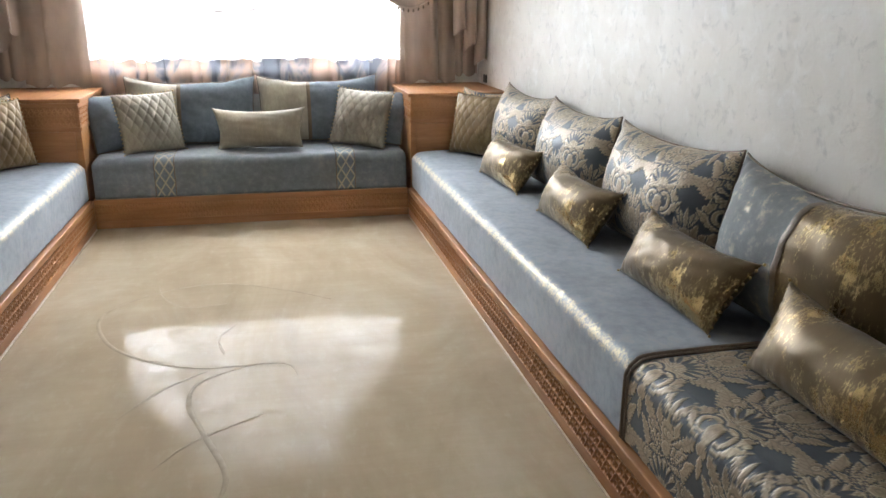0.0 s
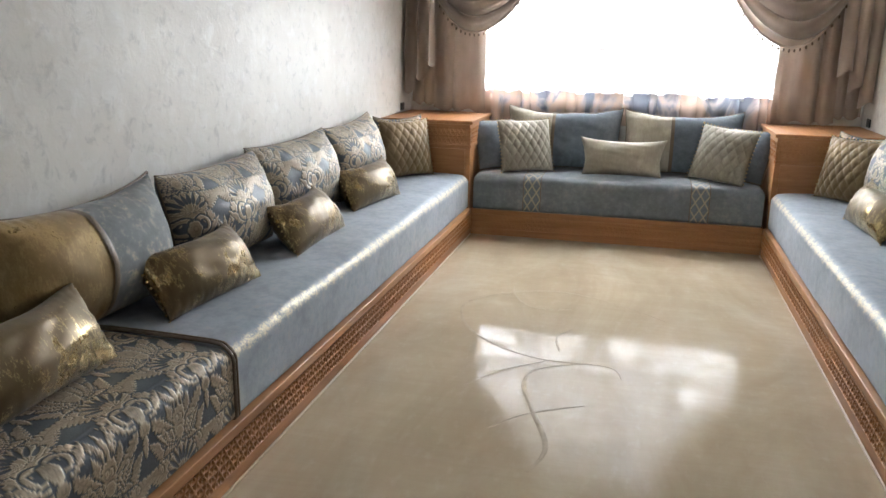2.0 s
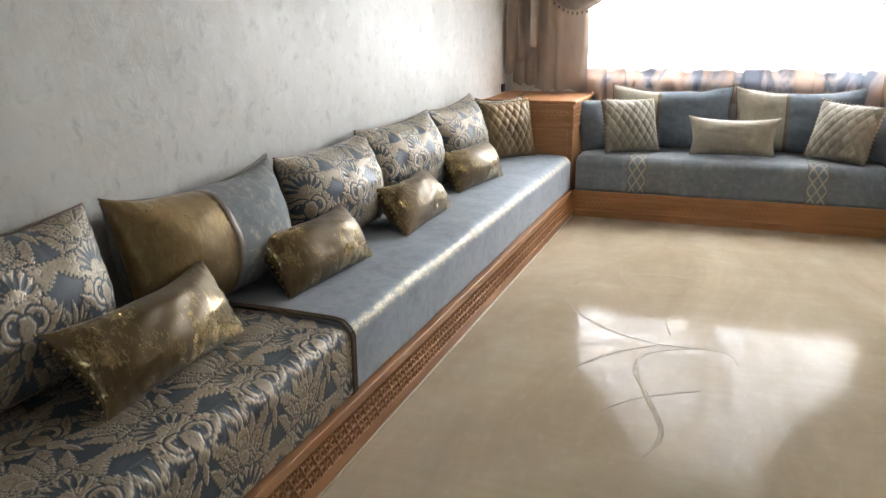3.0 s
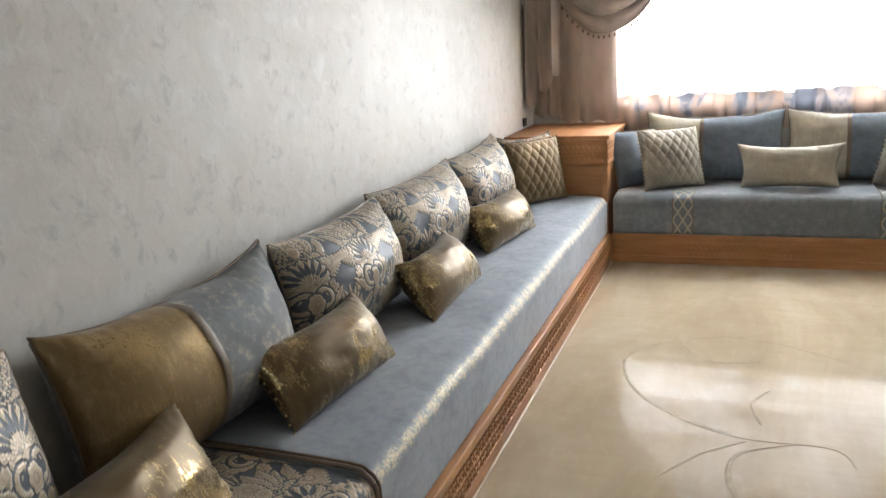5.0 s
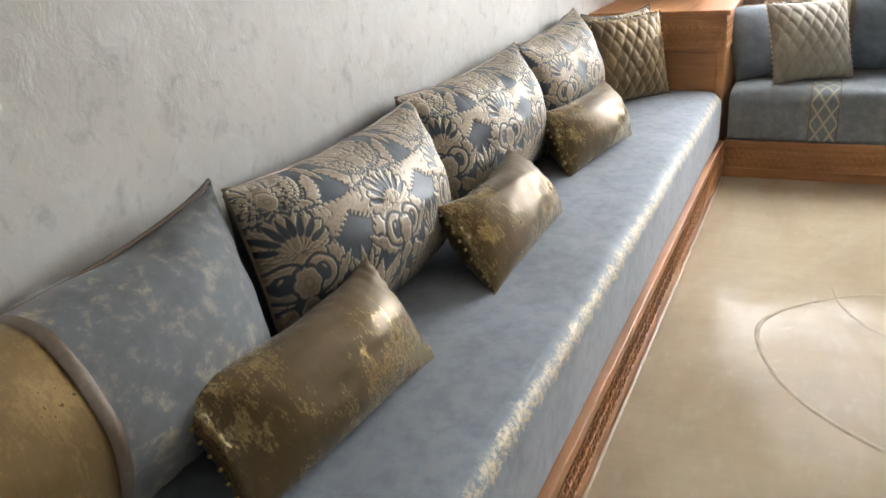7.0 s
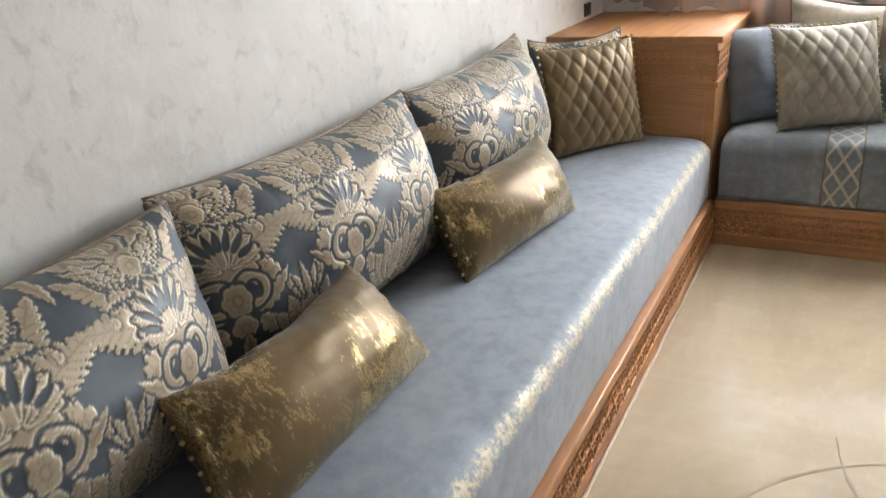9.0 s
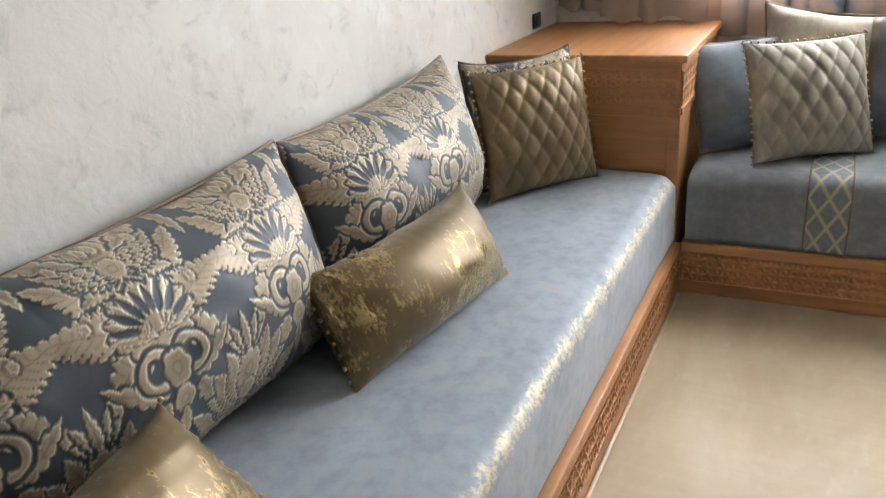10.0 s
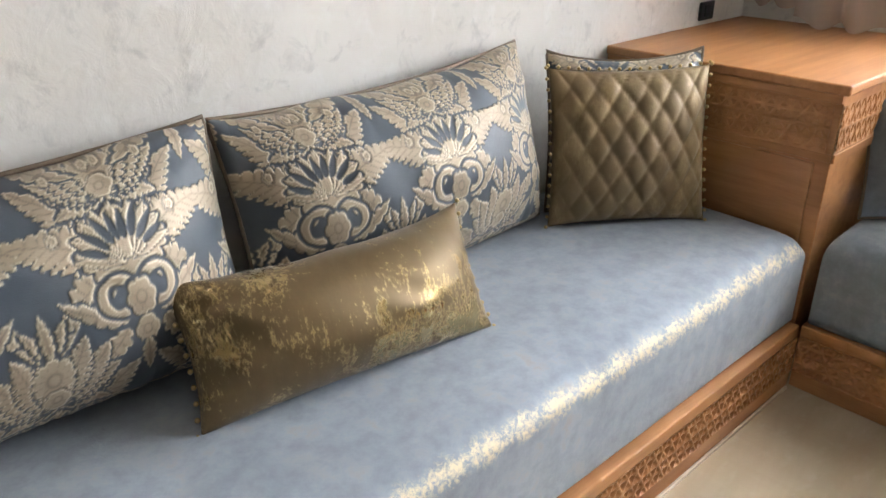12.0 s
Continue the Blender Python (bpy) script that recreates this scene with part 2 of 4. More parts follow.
SATIN_BLUE = make_velvet("blue_satin", (0.165, 0.192, 0.230), (0.30, 0.32, 0.34), 0.12)
GOLD = make_gold("old_gold_foil_velvet", (0.155, 0.105, 0.046), (0.52, 0.39, 0.185), 0.51, 0.56, 0.55)
GOLD_PLAIN = make_gold("old_gold_velvet", (0.26, 0.176, 0.074), (0.42, 0.30, 0.135), 0.50, 0.62, 0.35)
GOLD_QUILT = make_gold("quilted_gold_satin", (0.185, 0.125, 0.058), (0.34, 0.265, 0.14), 0.5, 0.75, 0.3, 0.25)
# gold quilt made paler: the haze before the window is in its colour
HAZED_QUILT = make_gold("quilted_satin_hazed", (0.27, 0.24, 0.19), (0.40, 0.36, 0.28), 0.5, 0.75, 0.3, 0.15)
CHAMPAGNE = make_gold("champagne_satin", (0.35, 0.31, 0.245), (0.50, 0.45, 0.36), 0.5, 0.72, 0.25, 0.15)
BROCADE = make_brocade()
PIPING = make_plain("bronze_cord", (0.16, 0.12, 0.085), 0.45, 0.2, 120)
BEAD = make_plain("brass_bead", (0.52, 0.39, 0.19), 0.32, 0.9, 200)
CURTAIN = make_cloth("taupe_satin_curtain", (0.40, 0.315, 0.26), 0.0, 0.05)
SHEER = make_sheer()
THREAD = make_cloth("embroidery_thread", (0.38, 0.34, 0.31), 0.34, 0.5)
FLOUNCE = make_flounce()
CREAM = make_plain("cream_paint", (0.60, 0.56, 0.50), 0.7, 0.0, 12, 0.05, 0.05)
BLACK = make_plain("black_plastic", (0.02, 0.02, 0.021), 0.35)
METAL = make_plain("white_aluminium", (0.72, 0.72, 0.71), 0.4, 0.0, 20, 0.05)
TRIM = make_plain("pale_sealant", (0.50, 0.39, 0.28), 0.35, 0.0, 40, 0.1)
STREAK = make_plain("dried_streak", (0.40, 0.325, 0.23), 0.5, 0.0, 18, 0.12, 0.05, spec=0.02)
GLASS = make_glass()
BACKDROP = make_backdrop()


# ---- mesh helpers ----
def link(name, me, mat, parent=None, label=""):
    if mat is not None and not me.materials:
        me.materials.append(mat)
    ob = new(name, me)
    ob.parent = parent
    if label:
        tagged(ob, label)
    return ob


def part(name, bm, mat, parent=None, label=""):
    me = bpy.data.meshes.new(name)
    bm.to_mesh(me)
    bm.free()
    return link(name, me, mat, parent, label)


def thing(name, label, category, group="", kind="", m=None):
    ob = tagged(new(name), label, category, group, kind)
    if m is not None:
        ob.matrix_world = m
    return ob


def box(x0, x1, y0, y1, z0, z1, bevel=0.0, segs=2, bm=None):
    bm = bm or bmesh.new()
    r = bmesh.ops.create_cube(bm, size=1.0, matrix=Matrix.LocRotScale(((x0 + x1) / 2, (y0 + y1) / 2, (z0 + z1) / 2), None, (x1 - x0, y1 - y0, z1 - z0)))
    if bevel:
        edges = {e for v in r["verts"] for e in v.link_edges}
        bmesh.ops.bevel(bm, geom=list(edges), offset=bevel, segments=segs, profile=0.5, affect="EDGES")
    return bm


def sheets(name, grids, attrs=None, smooth=True):
    """One mesh out of grids of points, each an array (rows, columns, 3). attrs: name -> one array for each grid."""
    verts, faces, base = [], [], 0
    for g in grids:
        r, c = g.shape[:2]
        verts.append(g.reshape(-1, 3))
        i = np.arange(r * c).reshape(r, c) + base
        faces.append(np.stack([i[:-1, :-1], i[:-1, 1:], i[1:, 1:], i[1:, :-1]], -1).reshape(-1, 4))
        base += r * c
    verts, faces = np.concatenate(verts), np.concatenate(faces)
    me = bpy.data.meshes.new(name)
    me.vertices.add(len(verts))
    me.vertices.foreach_set("co", verts.astype(np.float32).ravel())
    me.loops.add(faces.size)
    me.loops.foreach_set("vertex_index", faces.astype(np.int32).ravel())
    me.polygons.add(len(faces))
    me.polygons.foreach_set("loop_start", np.arange(0, faces.size, 4, dtype=np.int32))
    me.polygons.foreach_set("loop_total", np.full(len(faces), 4, dtype=np.int32))
    me.update(calc_edges=True)
    me.validate()
    me.polygons.foreach_set("use_smooth", np.full(len(faces), smooth))
    for key, arrays in (attrs or {}).items():
        a = me.attributes.new(key, "FLOAT", "POINT")
        a.data.foreach_set("value", np.concatenate([q.ravel() for q in arrays]).astype(np.float32))
    return me


def tube(name, points, radius, sides=8, closed=False):
    p = np.array(points, float)
    d = np.roll(p, -1, 0) - np.roll(p, 1, 0)
    if not closed:
        d[0], d[-1] = p[1] - p[0], p[-1] - p[-2]
    d /= np.linalg.norm(d, axis=1)[:, None] + 1e-9
    ref = np.where(np.abs(d[:, 2:3]) > 0.9, [[1.0, 0, 0]], [[0, 0, 1.0]])
    a = np.cross(d, ref)
    a /= np.linalg.norm(a, axis=1)[:, None] + 1e-9
    b = np.cross(d, a)
    th = np.linspace(0, 2 * np.pi, sides + 1)
    r = np.broadcast_to(np.asarray(radius, float), (len(p),))[:, None, None]
    g = p[:, None] + r * (np.cos(th)[None, :, None] * a[:, None] + np.sin(th)[None, :, None] * b[:, None])
    if closed:
        g = np.concatenate([g, g[:1]])
    return sheets(name, [g])


def wave(x, y, seed, scale):
    """Smooth uneven field between about -1 and 1."""
    rs = np.random.RandomState(seed)
    out = np.zeros(np.broadcast(x, y).shape)
    for _ in range(7):
        a, f, p = rs.uniform(0, 2 * np.pi), scale * rs.uniform(0.5, 1.6), rs.uniform(0, 6.28)
        out += np.sin(f * (np.cos(a) * x + np.sin(a) * y) + p)
    return out / 4.0


# ---- the woven pattern ----
def leaf(x, y, x0, y0, deg, length, width, teeth=0, bend=0.0):
    """A leaf from (x0, y0): depth inside its outline, and its ribs. bend curls it sideways, teeth notch its edge."""
    a = radians(deg)
    s = ((x - x0) * math.cos(a) + (y - y0) * math.sin(a)) / length
    t = -(x - x0) * math.sin(a) + (y - y0) * math.cos(a)
    sc = np.clip(s, 1e-4, 1)
    t = t - bend * length * sc ** 2
    half = width * np.sin(np.pi * sc ** 0.72) ** 0.75
    ribs = np.clip(1 - np.abs(t) / 0.0026, 0, 1)
    if teeth:
        phase = np.pi * teeth * (sc - 0.45 * np.abs(t) / length)
        half = half * (0.62 + 0.42 * np.abs(np.cos(phase)) ** 0.7)
        ribs = np.maximum(ribs, np.clip(1 - np.abs(np.cos(phase)) / 0.55, 0, 1) * np.clip(np.abs(t) / (0.30 * half + 1e-5), 0, 1))
    else:
        ribs = 0.5 * ribs
    return np.where((s > 0) & (s < 1), half - np.abs(t), -1.0), ribs


def disc(x, y, x0, y0, rx, ry, ring=0.0, petals=7):
    """A rosette with a petalled edge, or a scroll's ring."""
    q = np.hypot((x - x0) / rx, (y - y0) / ry)
    th = np.arctan2((y - y0) / ry, (x - x0) / rx)
    edge = 0.88 + 0.16 * np.abs(np.cos(petals * th / 2))
    d = (edge - q) * min(rx, ry)
    if ring:
        d = ring * (0.75 + 0.4 * np.abs(np.cos(1.5 * th))) - np.abs((q - 0.78) * min(rx, ry))
    spokes = np.clip(1 - np.abs(np.cos(petals * th / 2)) / 0.30, 0, 1) * (q > 0.3)
    return d, 0.0 * d if ring else np.maximum(0.8 * spokes, np.clip(1 - np.abs(q - 0.32) / 0.12, 0, 1))


def brocade(u, v):
    """Half-drop repeat of an acanthus palmette with a vase below it and a bloom above it: motif, rim and veins at the cloth's own metres."""
    px, py = 0.28, 0.60
    best, veins = np.full(u.shape, -1.0), np.zeros(u.shape)

    inner = np.full(u.shape, -1.0)

    def lay(item, shade=0.0034, gap=0.0):
        """Laid over what is there already, with a dark thread or a gap of ground round it."""
        nonlocal best, veins, inner
        d, ve = item
        veins = np.where(d > 0, ve, np.where((d > -shade) & (best > 0), 1.0, veins))
        inner = np.where(d > 0, d, np.where((d > -shade) & (best > 0), 1.0, inner))
        under = np.minimum(best, -d - gap) if gap else best
        best = np.where(d > 0, d, np.where(best > 0, under, np.maximum(best, d)))

    def cut(item):
        """An eye of bare ground."""
        nonlocal best
        best = np.minimum(best, -item[0])

    u = u + 0.003 * wave(u, v, 5, 30) + 0.0009 * wave(u, v, 7, 190)
    v = v + 0.003 * wave(u, v, 6, 30) + 0.0009 * wave(u, v, 8, 190)
    for du, dv in ((0.0, 0.0), (px / 2, py / 2)):
        x = np.abs((u + du + px / 2) % px - px / 2) / 1.03
        y = ((v + dv + 0.27) % py - 0.27) / 1.03
        # wings of the palmette, from the back to the front
        lay(leaf(x, y, 0.012, 0.000, 70, 0.168, 0.036, 12, -0.34))
        lay(leaf(x, y, 0.016, -0.002, 42, 0.150, 0.038, 11, -0.34), gap=0.0042)
        lay(leaf(x, y, 0.014, -0.010, -4, 0.116, 0.031, 9, -0.60), gap=0.005)
        # leaves over the fan, then the bloom that rises from them
        lay(leaf(x, y, 0.000, 0.078, 20, 0.088, 0.018, 6, 0.10), gap=0.0045)
        lay(leaf(x, y, 0.000, 0.096, 0, 0.076, 0.017, 7, -0.25), gap=0.005)
        for deg, ln, w in ((20, 0.100, 0.023), (40, 0.112, 0.027), (60, 0.114, 0.025), (78, 0.100, 0.018)):
            lay(leaf(x, y, 0.003, 0.100, deg, ln, w, 11, 0.12), gap=0.005 if deg < 30 else 0.0034)
        for deg, ln in ((38, 0.050), (62, 0.062), (90, 0.070)):
            lay(leaf(x, y, 0.000, 0.185, deg, ln, 0.010, 5), gap=0.004)
        lay(disc(x, y, 0, 0.150, 0.029, 0.036, petals=13))
        lay(disc(x, y, 0, 0.112, 0.020, 0.019, petals=5))
        # the fan
        lay(disc(x, y, 0, 0.022, 0.066, 0.056, petals=17), gap=0.004)
        for deg, ln, w in ((12, 0.074, 0.010), (34, 0.080, 0.011), (56, 0.084, 0.011), (73, 0.086, 0.010), (90, 0.088, 0.010)):
            lay(leaf(x, y, 0.002, 0.0, deg, ln, w), 0.0022)
        for deg, ln in ((24, 0.044), (45, 0.050), (65, 0.050), (82, 0.044)):
            a = radians(deg)
            cut(leaf(x, y, 0.030 * math.cos(a), 0.030 * math.sin(a), deg, ln, 0.0062))
        # the vase, its scrolls and its tassel
        lay(leaf(x, y, 0.022, -0.082, 8, 0.094, 0.018, 5, 0.42), gap=0.0045)
        lay(leaf(x, y, 0.030, -0.098, -62, 0.090, 0.020, 6, 0.50), gap=0.0045)
        lay(disc(x, y, 0.030, -0.048, 0.030, 0.032, 0.0065), gap=0.005)
        lay(disc(x, y, 0, -0.058, 0.023, 0.030, petals=7), gap=0.004)
        lay(disc(x, y, 0, -0.108, 0.020, 0.022, petals=5))
        lay(leaf(x, y, 0.000, -0.122, -90, 0.060, 0.012, 5), gap=0.004)
        for x0, y0, r in ((0.088, 0.052, 0.008), (0.118, -0.085, 0.009), (0.070, -0.150, 0.008), (0.128, -0.140, 0.008)):
            lay(disc(x, y, x0, y0, r, 1.3 * r, petals=5))
    best = best - 0.0008
    motif = np.clip(best / 0.0025 + 0.5, 0, 1)
    rim = np.clip(1 - np.abs(np.minimum(best, inner) - 0.0016) / 0.0020, 0, 1) * motif
    return motif, rim, np.clip(veins, 0, 1) * motif * (1 - rim)


# ---- structure ----
XL, XR, YB, YF, ZC = -0.655, 2.555, 0.74, -9.4, 2.75
W = 1.90


def structure(name, bm, mat, label, category):
    return tagged(part(name, bm, mat), label, category, kind="structure")


FLOOR = structure("floor", box(XL, XR, YF - 0.2, YB, -0.12, 0.0), MARBLE, "polished beige marble floor with soft veins", "floor")
structure("ceiling", box(XL - 0.2, XR + 0.2, YF - 0.2, YB + 0.25, ZC, ZC + 0.15), CREAM, "plain cream painted ceiling", "ceiling")
structure("wall_west", box(XL - 0.2, XL, YF, YB, -0.12, ZC), PLASTER, "pale grey mottled stucco wall", "wall")
structure("wall_east", box(XR, XR + 0.2, YF, YB, -0.12, ZC), PLASTER, "pale grey mottled stucco wall", "wall")
# unseen rear wall; its wide opening is made up to hold the fill light
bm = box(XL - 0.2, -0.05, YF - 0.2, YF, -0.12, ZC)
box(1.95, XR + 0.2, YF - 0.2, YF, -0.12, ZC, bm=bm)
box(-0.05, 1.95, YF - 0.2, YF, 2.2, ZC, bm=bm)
structure("wall_south", bm, PLASTER, "pale grey plain stucco wall, unseen, with an added opening", "wall")
bm = box(XL - 0.2, WIN_X0, YB, YB + 0.22, -0.12, ZC)
box(WIN_X1, XR + 0.2, YB, YB + 0.22, -0.12, ZC, bm=bm)
box(WIN_X0, WIN_X1, YB, YB + 0.22, -0.12, WIN_Z0, bm=bm)
box(WIN_X0, WIN_X1, YB, YB + 0.22, WIN_Z1, ZC, bm=bm)
structure("wall_north", bm, PLASTER, "pale stucco wall with a wide window opening", "wall")
for n, x0, x1 in (("trim_west", 0.001, 0.010), ("trim_east", W - 0.010, W - 0.001)):
    structure(n, box(x0, x1, -4.7, -0.02, 0.0, 0.007, 0.003), TRIM, "thin pale sealant line along the sofa base", "trim")

# dried wet streaks left by a mop, in wide loops
def streak(points, width):
    """A thin tapering film along a smooth line through a few points of the floor."""
    p = np.array([points[0]] + points + [points[-1]], float)
    t = np.linspace(0, 1, 14, endpoint=False)[:, None]
    line = np.concatenate([0.5 * (2 * b + (c - a) * t + (2 * a - 5 * b + 4 * c - d) * t ** 2 + (3 * b - a - 3 * c + d) * t ** 3)
                           for a, b, c, d in zip(p[:-3], p[1:-2], p[2:-1], p[3:])])
    way = np.gradient(line, axis=0)
    side = np.stack([-way[:, 1], way[:, 0]], -1) / (np.linalg.norm(way, axis=1)[:, None] + 1e-9)
    e = np.linspace(0, 1, len(line))
    half = 0.46 * width * (0.25 + 0.75 * np.sin(np.pi * e) ** 0.5) * (1 + 0.3 * wave(9 * e, 0 * e, int(width * 9000), 3))
    rows = [np.column_stack([line + side * (half * k)[:, None], np.full(len(line), 0.0015 if abs(k) < 1 else 0.0004)]) for k in (-1, -0.6, 0.6, 1)]
    return sheets("streak", [np.stack(rows, 0)])


for points, width in (([(1.28, -1.46), (1.10, -1.31), (0.79, -1.15), (0.51, -1.22), (0.30, -1.46), (0.36, -1.76), (0.53, -1.97), (0.76, -2.09), (1.04, -2.10), (1.10, -2.22)], 0.016),
                      ([(0.95, -2.085), (0.76, -2.20), (0.73, -2.37), (0.79, -2.57), (0.87, -2.83), (0.83, -3.01)], 0.022),
                      ([(0.78, -2.11), (0.63, -2.24), (0.50, -2.44)], 0.017),
                      ([(0.49, -1.11), (0.53, -1.29), (0.64, -1.44), (0.84, -1.42)], 0.012),
                      ([(0.86, -1.69), (0.80, -1.82), (0.83, -1.99)], 0.015),
                      ([(0.66, -2.75), (0.77, -2.61), (0.98, -2.48)], 0.013)):
    link("streak", streak(points, width), STREAK, FLOOR, "dull dried streak on the marble")

window = tagged(new("window_1"), "wide sliding window with white aluminium frame", "window", kind="structure")
fy0, fy1 = YB + 0.10, YB + 0.16
for x0, x1, z0, z1 in ((WIN_X0, WIN_X1, WIN_Z0, WIN_Z0 + 0.05), (WIN_X0, WIN_X1, WIN_Z1 - 0.05, WIN_Z1), (WIN_X0, WIN_X0 + 0.05, WIN_Z0 + 0.05, WIN_Z1 - 0.05),
                       (WIN_X1 - 0.05, WIN_X1, WIN_Z0 + 0.05, WIN_Z1 - 0.05), (0.92, 0.98, WIN_Z0 + 0.05, WIN_Z1 - 0.05)):
    part("window_frame", box(x0, x1, fy0, fy1, z0, z1, 0.006), METAL, window)
for x0, x1 in ((WIN_X0 + 0.05, 0.92), (0.98, WIN_X1 - 0.05)):
    pane = part("pane", box(x0, x1, fy0 + 0.025, fy0 + 0.031, WIN_Z0 + 0.05, WIN_Z1 - 0.05), GLASS, window)
    pane.visible_shadow = False
backdrop = tagged(part("backdrop", box(-9, 11, 7.0, 7.05, -6, 9), BACKDROP), "overcast bright sky outside the window", "sky", kind="structure")


# ---- carved wooden bases ----
def fretwork(s, z, p=0.027):
    """Interlaced bands in three directions, with a round boss where they meet."""
    h = np.zeros(s.shape)
    for k, deg in enumerate((0, 60, 120)):
        a = radians(deg + 30)
        q = (s * math.cos(a) + z * math.sin(a)) / p
        f = np.abs(q - np.round(q)) * p
        h = np.maximum(h, np.clip((0.0046 - f) / 0.0016, 0, 1) * (0.86 + 0.14 * np.sin(q * 3.1 + k * 2)))
    r = np.hypot((s + p) % (2 * p) - p, (z + p) % (2 * p) - p)
    return np.maximum(h, np.clip((0.0075 - r) / 0.002, 0, 1))


def carved_panel(length, height, depth=0.009, step=0.0030):
    s = np.linspace(0, length, max(8, int(length / step)))
    z = np.linspace(0, height, max(8, int(height / step)))
    S, Z = np.meshgrid(s, z)
    edge = np.clip(np.minimum(np.minimum(S, length - S), np.minimum(Z, height - Z)) / 0.004, 0, 1)
    h = np.maximum(fretwork(S - length / 2, Z - height / 2), 1 - edge)
    return sheets("carved_panel", [np.stack([S, max(0.004, depth - 0.005) - depth * h, Z], -1)])


BASE_TOP, SEAT_TOP, SEAT_END = 0.178, 0.415, -4.65


def sofa_base(label, length, m, wood, depth=0.009):
    """Low wooden plinth: local x along its front, the front faces -y."""
    t = thing("sofa_base", label, "sofa base", "wooden sofa bases", m=m)
    part("body", box(0, length, 0.026, 0.60, 0.0, BASE_TOP - 0.004, 0.002), wood, t)
    part("top_rail", box(0, length, 0.0, 0.05, BASE_TOP - 0.034, BASE_TOP, 0.004, 3), wood, t)
    part("bottom_rail", box(0, length, 0.0, 0.03, 0.0, 0.046, 0.003, 2), wood, t)
    p = link("carved_panel", carved_panel(length, BASE_TOP - 0.080, depth), wood, t, "carved arabesque fretwork band")
    p.location = (0, 0.0045, 0.046)
    return t


sofa_base("long varnished cedar sofa base with carved fretwork band", -SEAT_END - 0.002, pose(0, SEAT_END, 0, 0, 0, 90), WOOD_X, 0.011)
sofa_base("long varnished cedar sofa base with carved fretwork band", -SEAT_END - 0.002, pose(W, -0.002, 0, 0, 0, -90), WOOD_X, 0.011)
sofa_base("short varnished cedar sofa base below the window", W - 0.004, pose(0.002, 0.0, 0), WOOD_X, 0.005)


# ---- mattresses ----
def profile(depth, height, r=0.055, n_top=60, n_front=24):
    """Across a mattress, from the bottom of its front over the rounded edge to its back: (depth, height, run)."""
    a = np.linspace(0, np.pi / 2, 12)
    z0 = np.linspace(0.012, height - r, n_front)
    front = np.stack([0.004 + 0 * z0, z0], -1)
    curve = np.stack([0.004 + r * (1 - np.cos(a)), height - r + r * np.sin(a)], -1)[1:]
    y1 = np.linspace(0.004 + r, depth, n_top)[1:]
    top = np.stack([y1, height + 0.006 * np.sin(np.pi * (y1 / depth))], -1)
    start = np.array([[0.016, 0.0]])
    p = np.concatenate([start, front, curve, top])
    run = np.concatenate([[0], np.cumsum(np.linalg.norm(np.diff(p, axis=0), axis=1))])
    return p, run


def mattress_sheet(name, x0, x1, depth, height, step, dense, seed, pattern=False, stripe=False):
    p, run = profile(depth, height, n_top=int(depth / dense), n_front=int(0.2 / dense))
    xs = np.linspace(x0, x1, max(6, int((x1 - x0) / step)))
    X, R = np.meshgrid(xs, run)
    Y, Z = np.repeat(p[:, :1], len(xs), 1), np.repeat(p[:, 1:], len(xs), 1)
    sag = 0.0035 * wave(X, R, seed, 7) + 0.0015 * wave(X, R, seed + 1, 26)
    on_top = np.clip((Z - height + 0.05) / 0.05, 0, 1)
    Z = Z + sag * on_top
    Y = Y - 0.5 * sag * (1 - on_top)
    ends = np.minimum(X - x0, x1 - X)
    Z = Z - 0.02 * np.clip(1 - ends / 0.03, 0, 1) ** 2 * on_top
    attrs = {}
    if pattern:
        mo, ri, ve = brocade(X, R)
        Z = Z + 0.0012 * mo * on_top
        Y = Y - 0.0012 * mo * (1 - on_top)
        attrs = {"motif": [mo], "rim": [ri], "vein": [ve]}
    if stripe:
        # where the painted highlight runs, broken into blobs along the rounded edge
        centre = 0.012 + (height - 0.045) + 0.014 + 0.004 * wave(X, 0 * X, seed + 3, 9)
        blob = 0.55 + 0.45 * np.cos(2 * np.pi * X / 0.085 + 1.5 * wave(X, 0 * X, seed + 4, 14))
        band = np.clip(1.25 - np.abs(R - centre) / (0.019 + 0.008 * blob), 0, 1)
        attrs["stripe"] = [np.clip(band * (0.62 + 0.38 * blob), 0, 1)]
    return sheets(name, [np.stack([X, Y, Z], -1)], attrs)


def piping_run(name, x, depth, height, radius=0.006, wander=0.0):
    p, run = profile(depth, height, n_top=30, n_front=10)
    pts = np.stack([x + wander * np.sin(run * 9), p[:, 0] - 0.003, p[:, 1] + 0.003 * (p[:, 0] > 0.03)], -1)
    return tube(name, pts, radius)


MAT_H, MAT_D = SEAT_TOP - BASE_TOP, 0.63


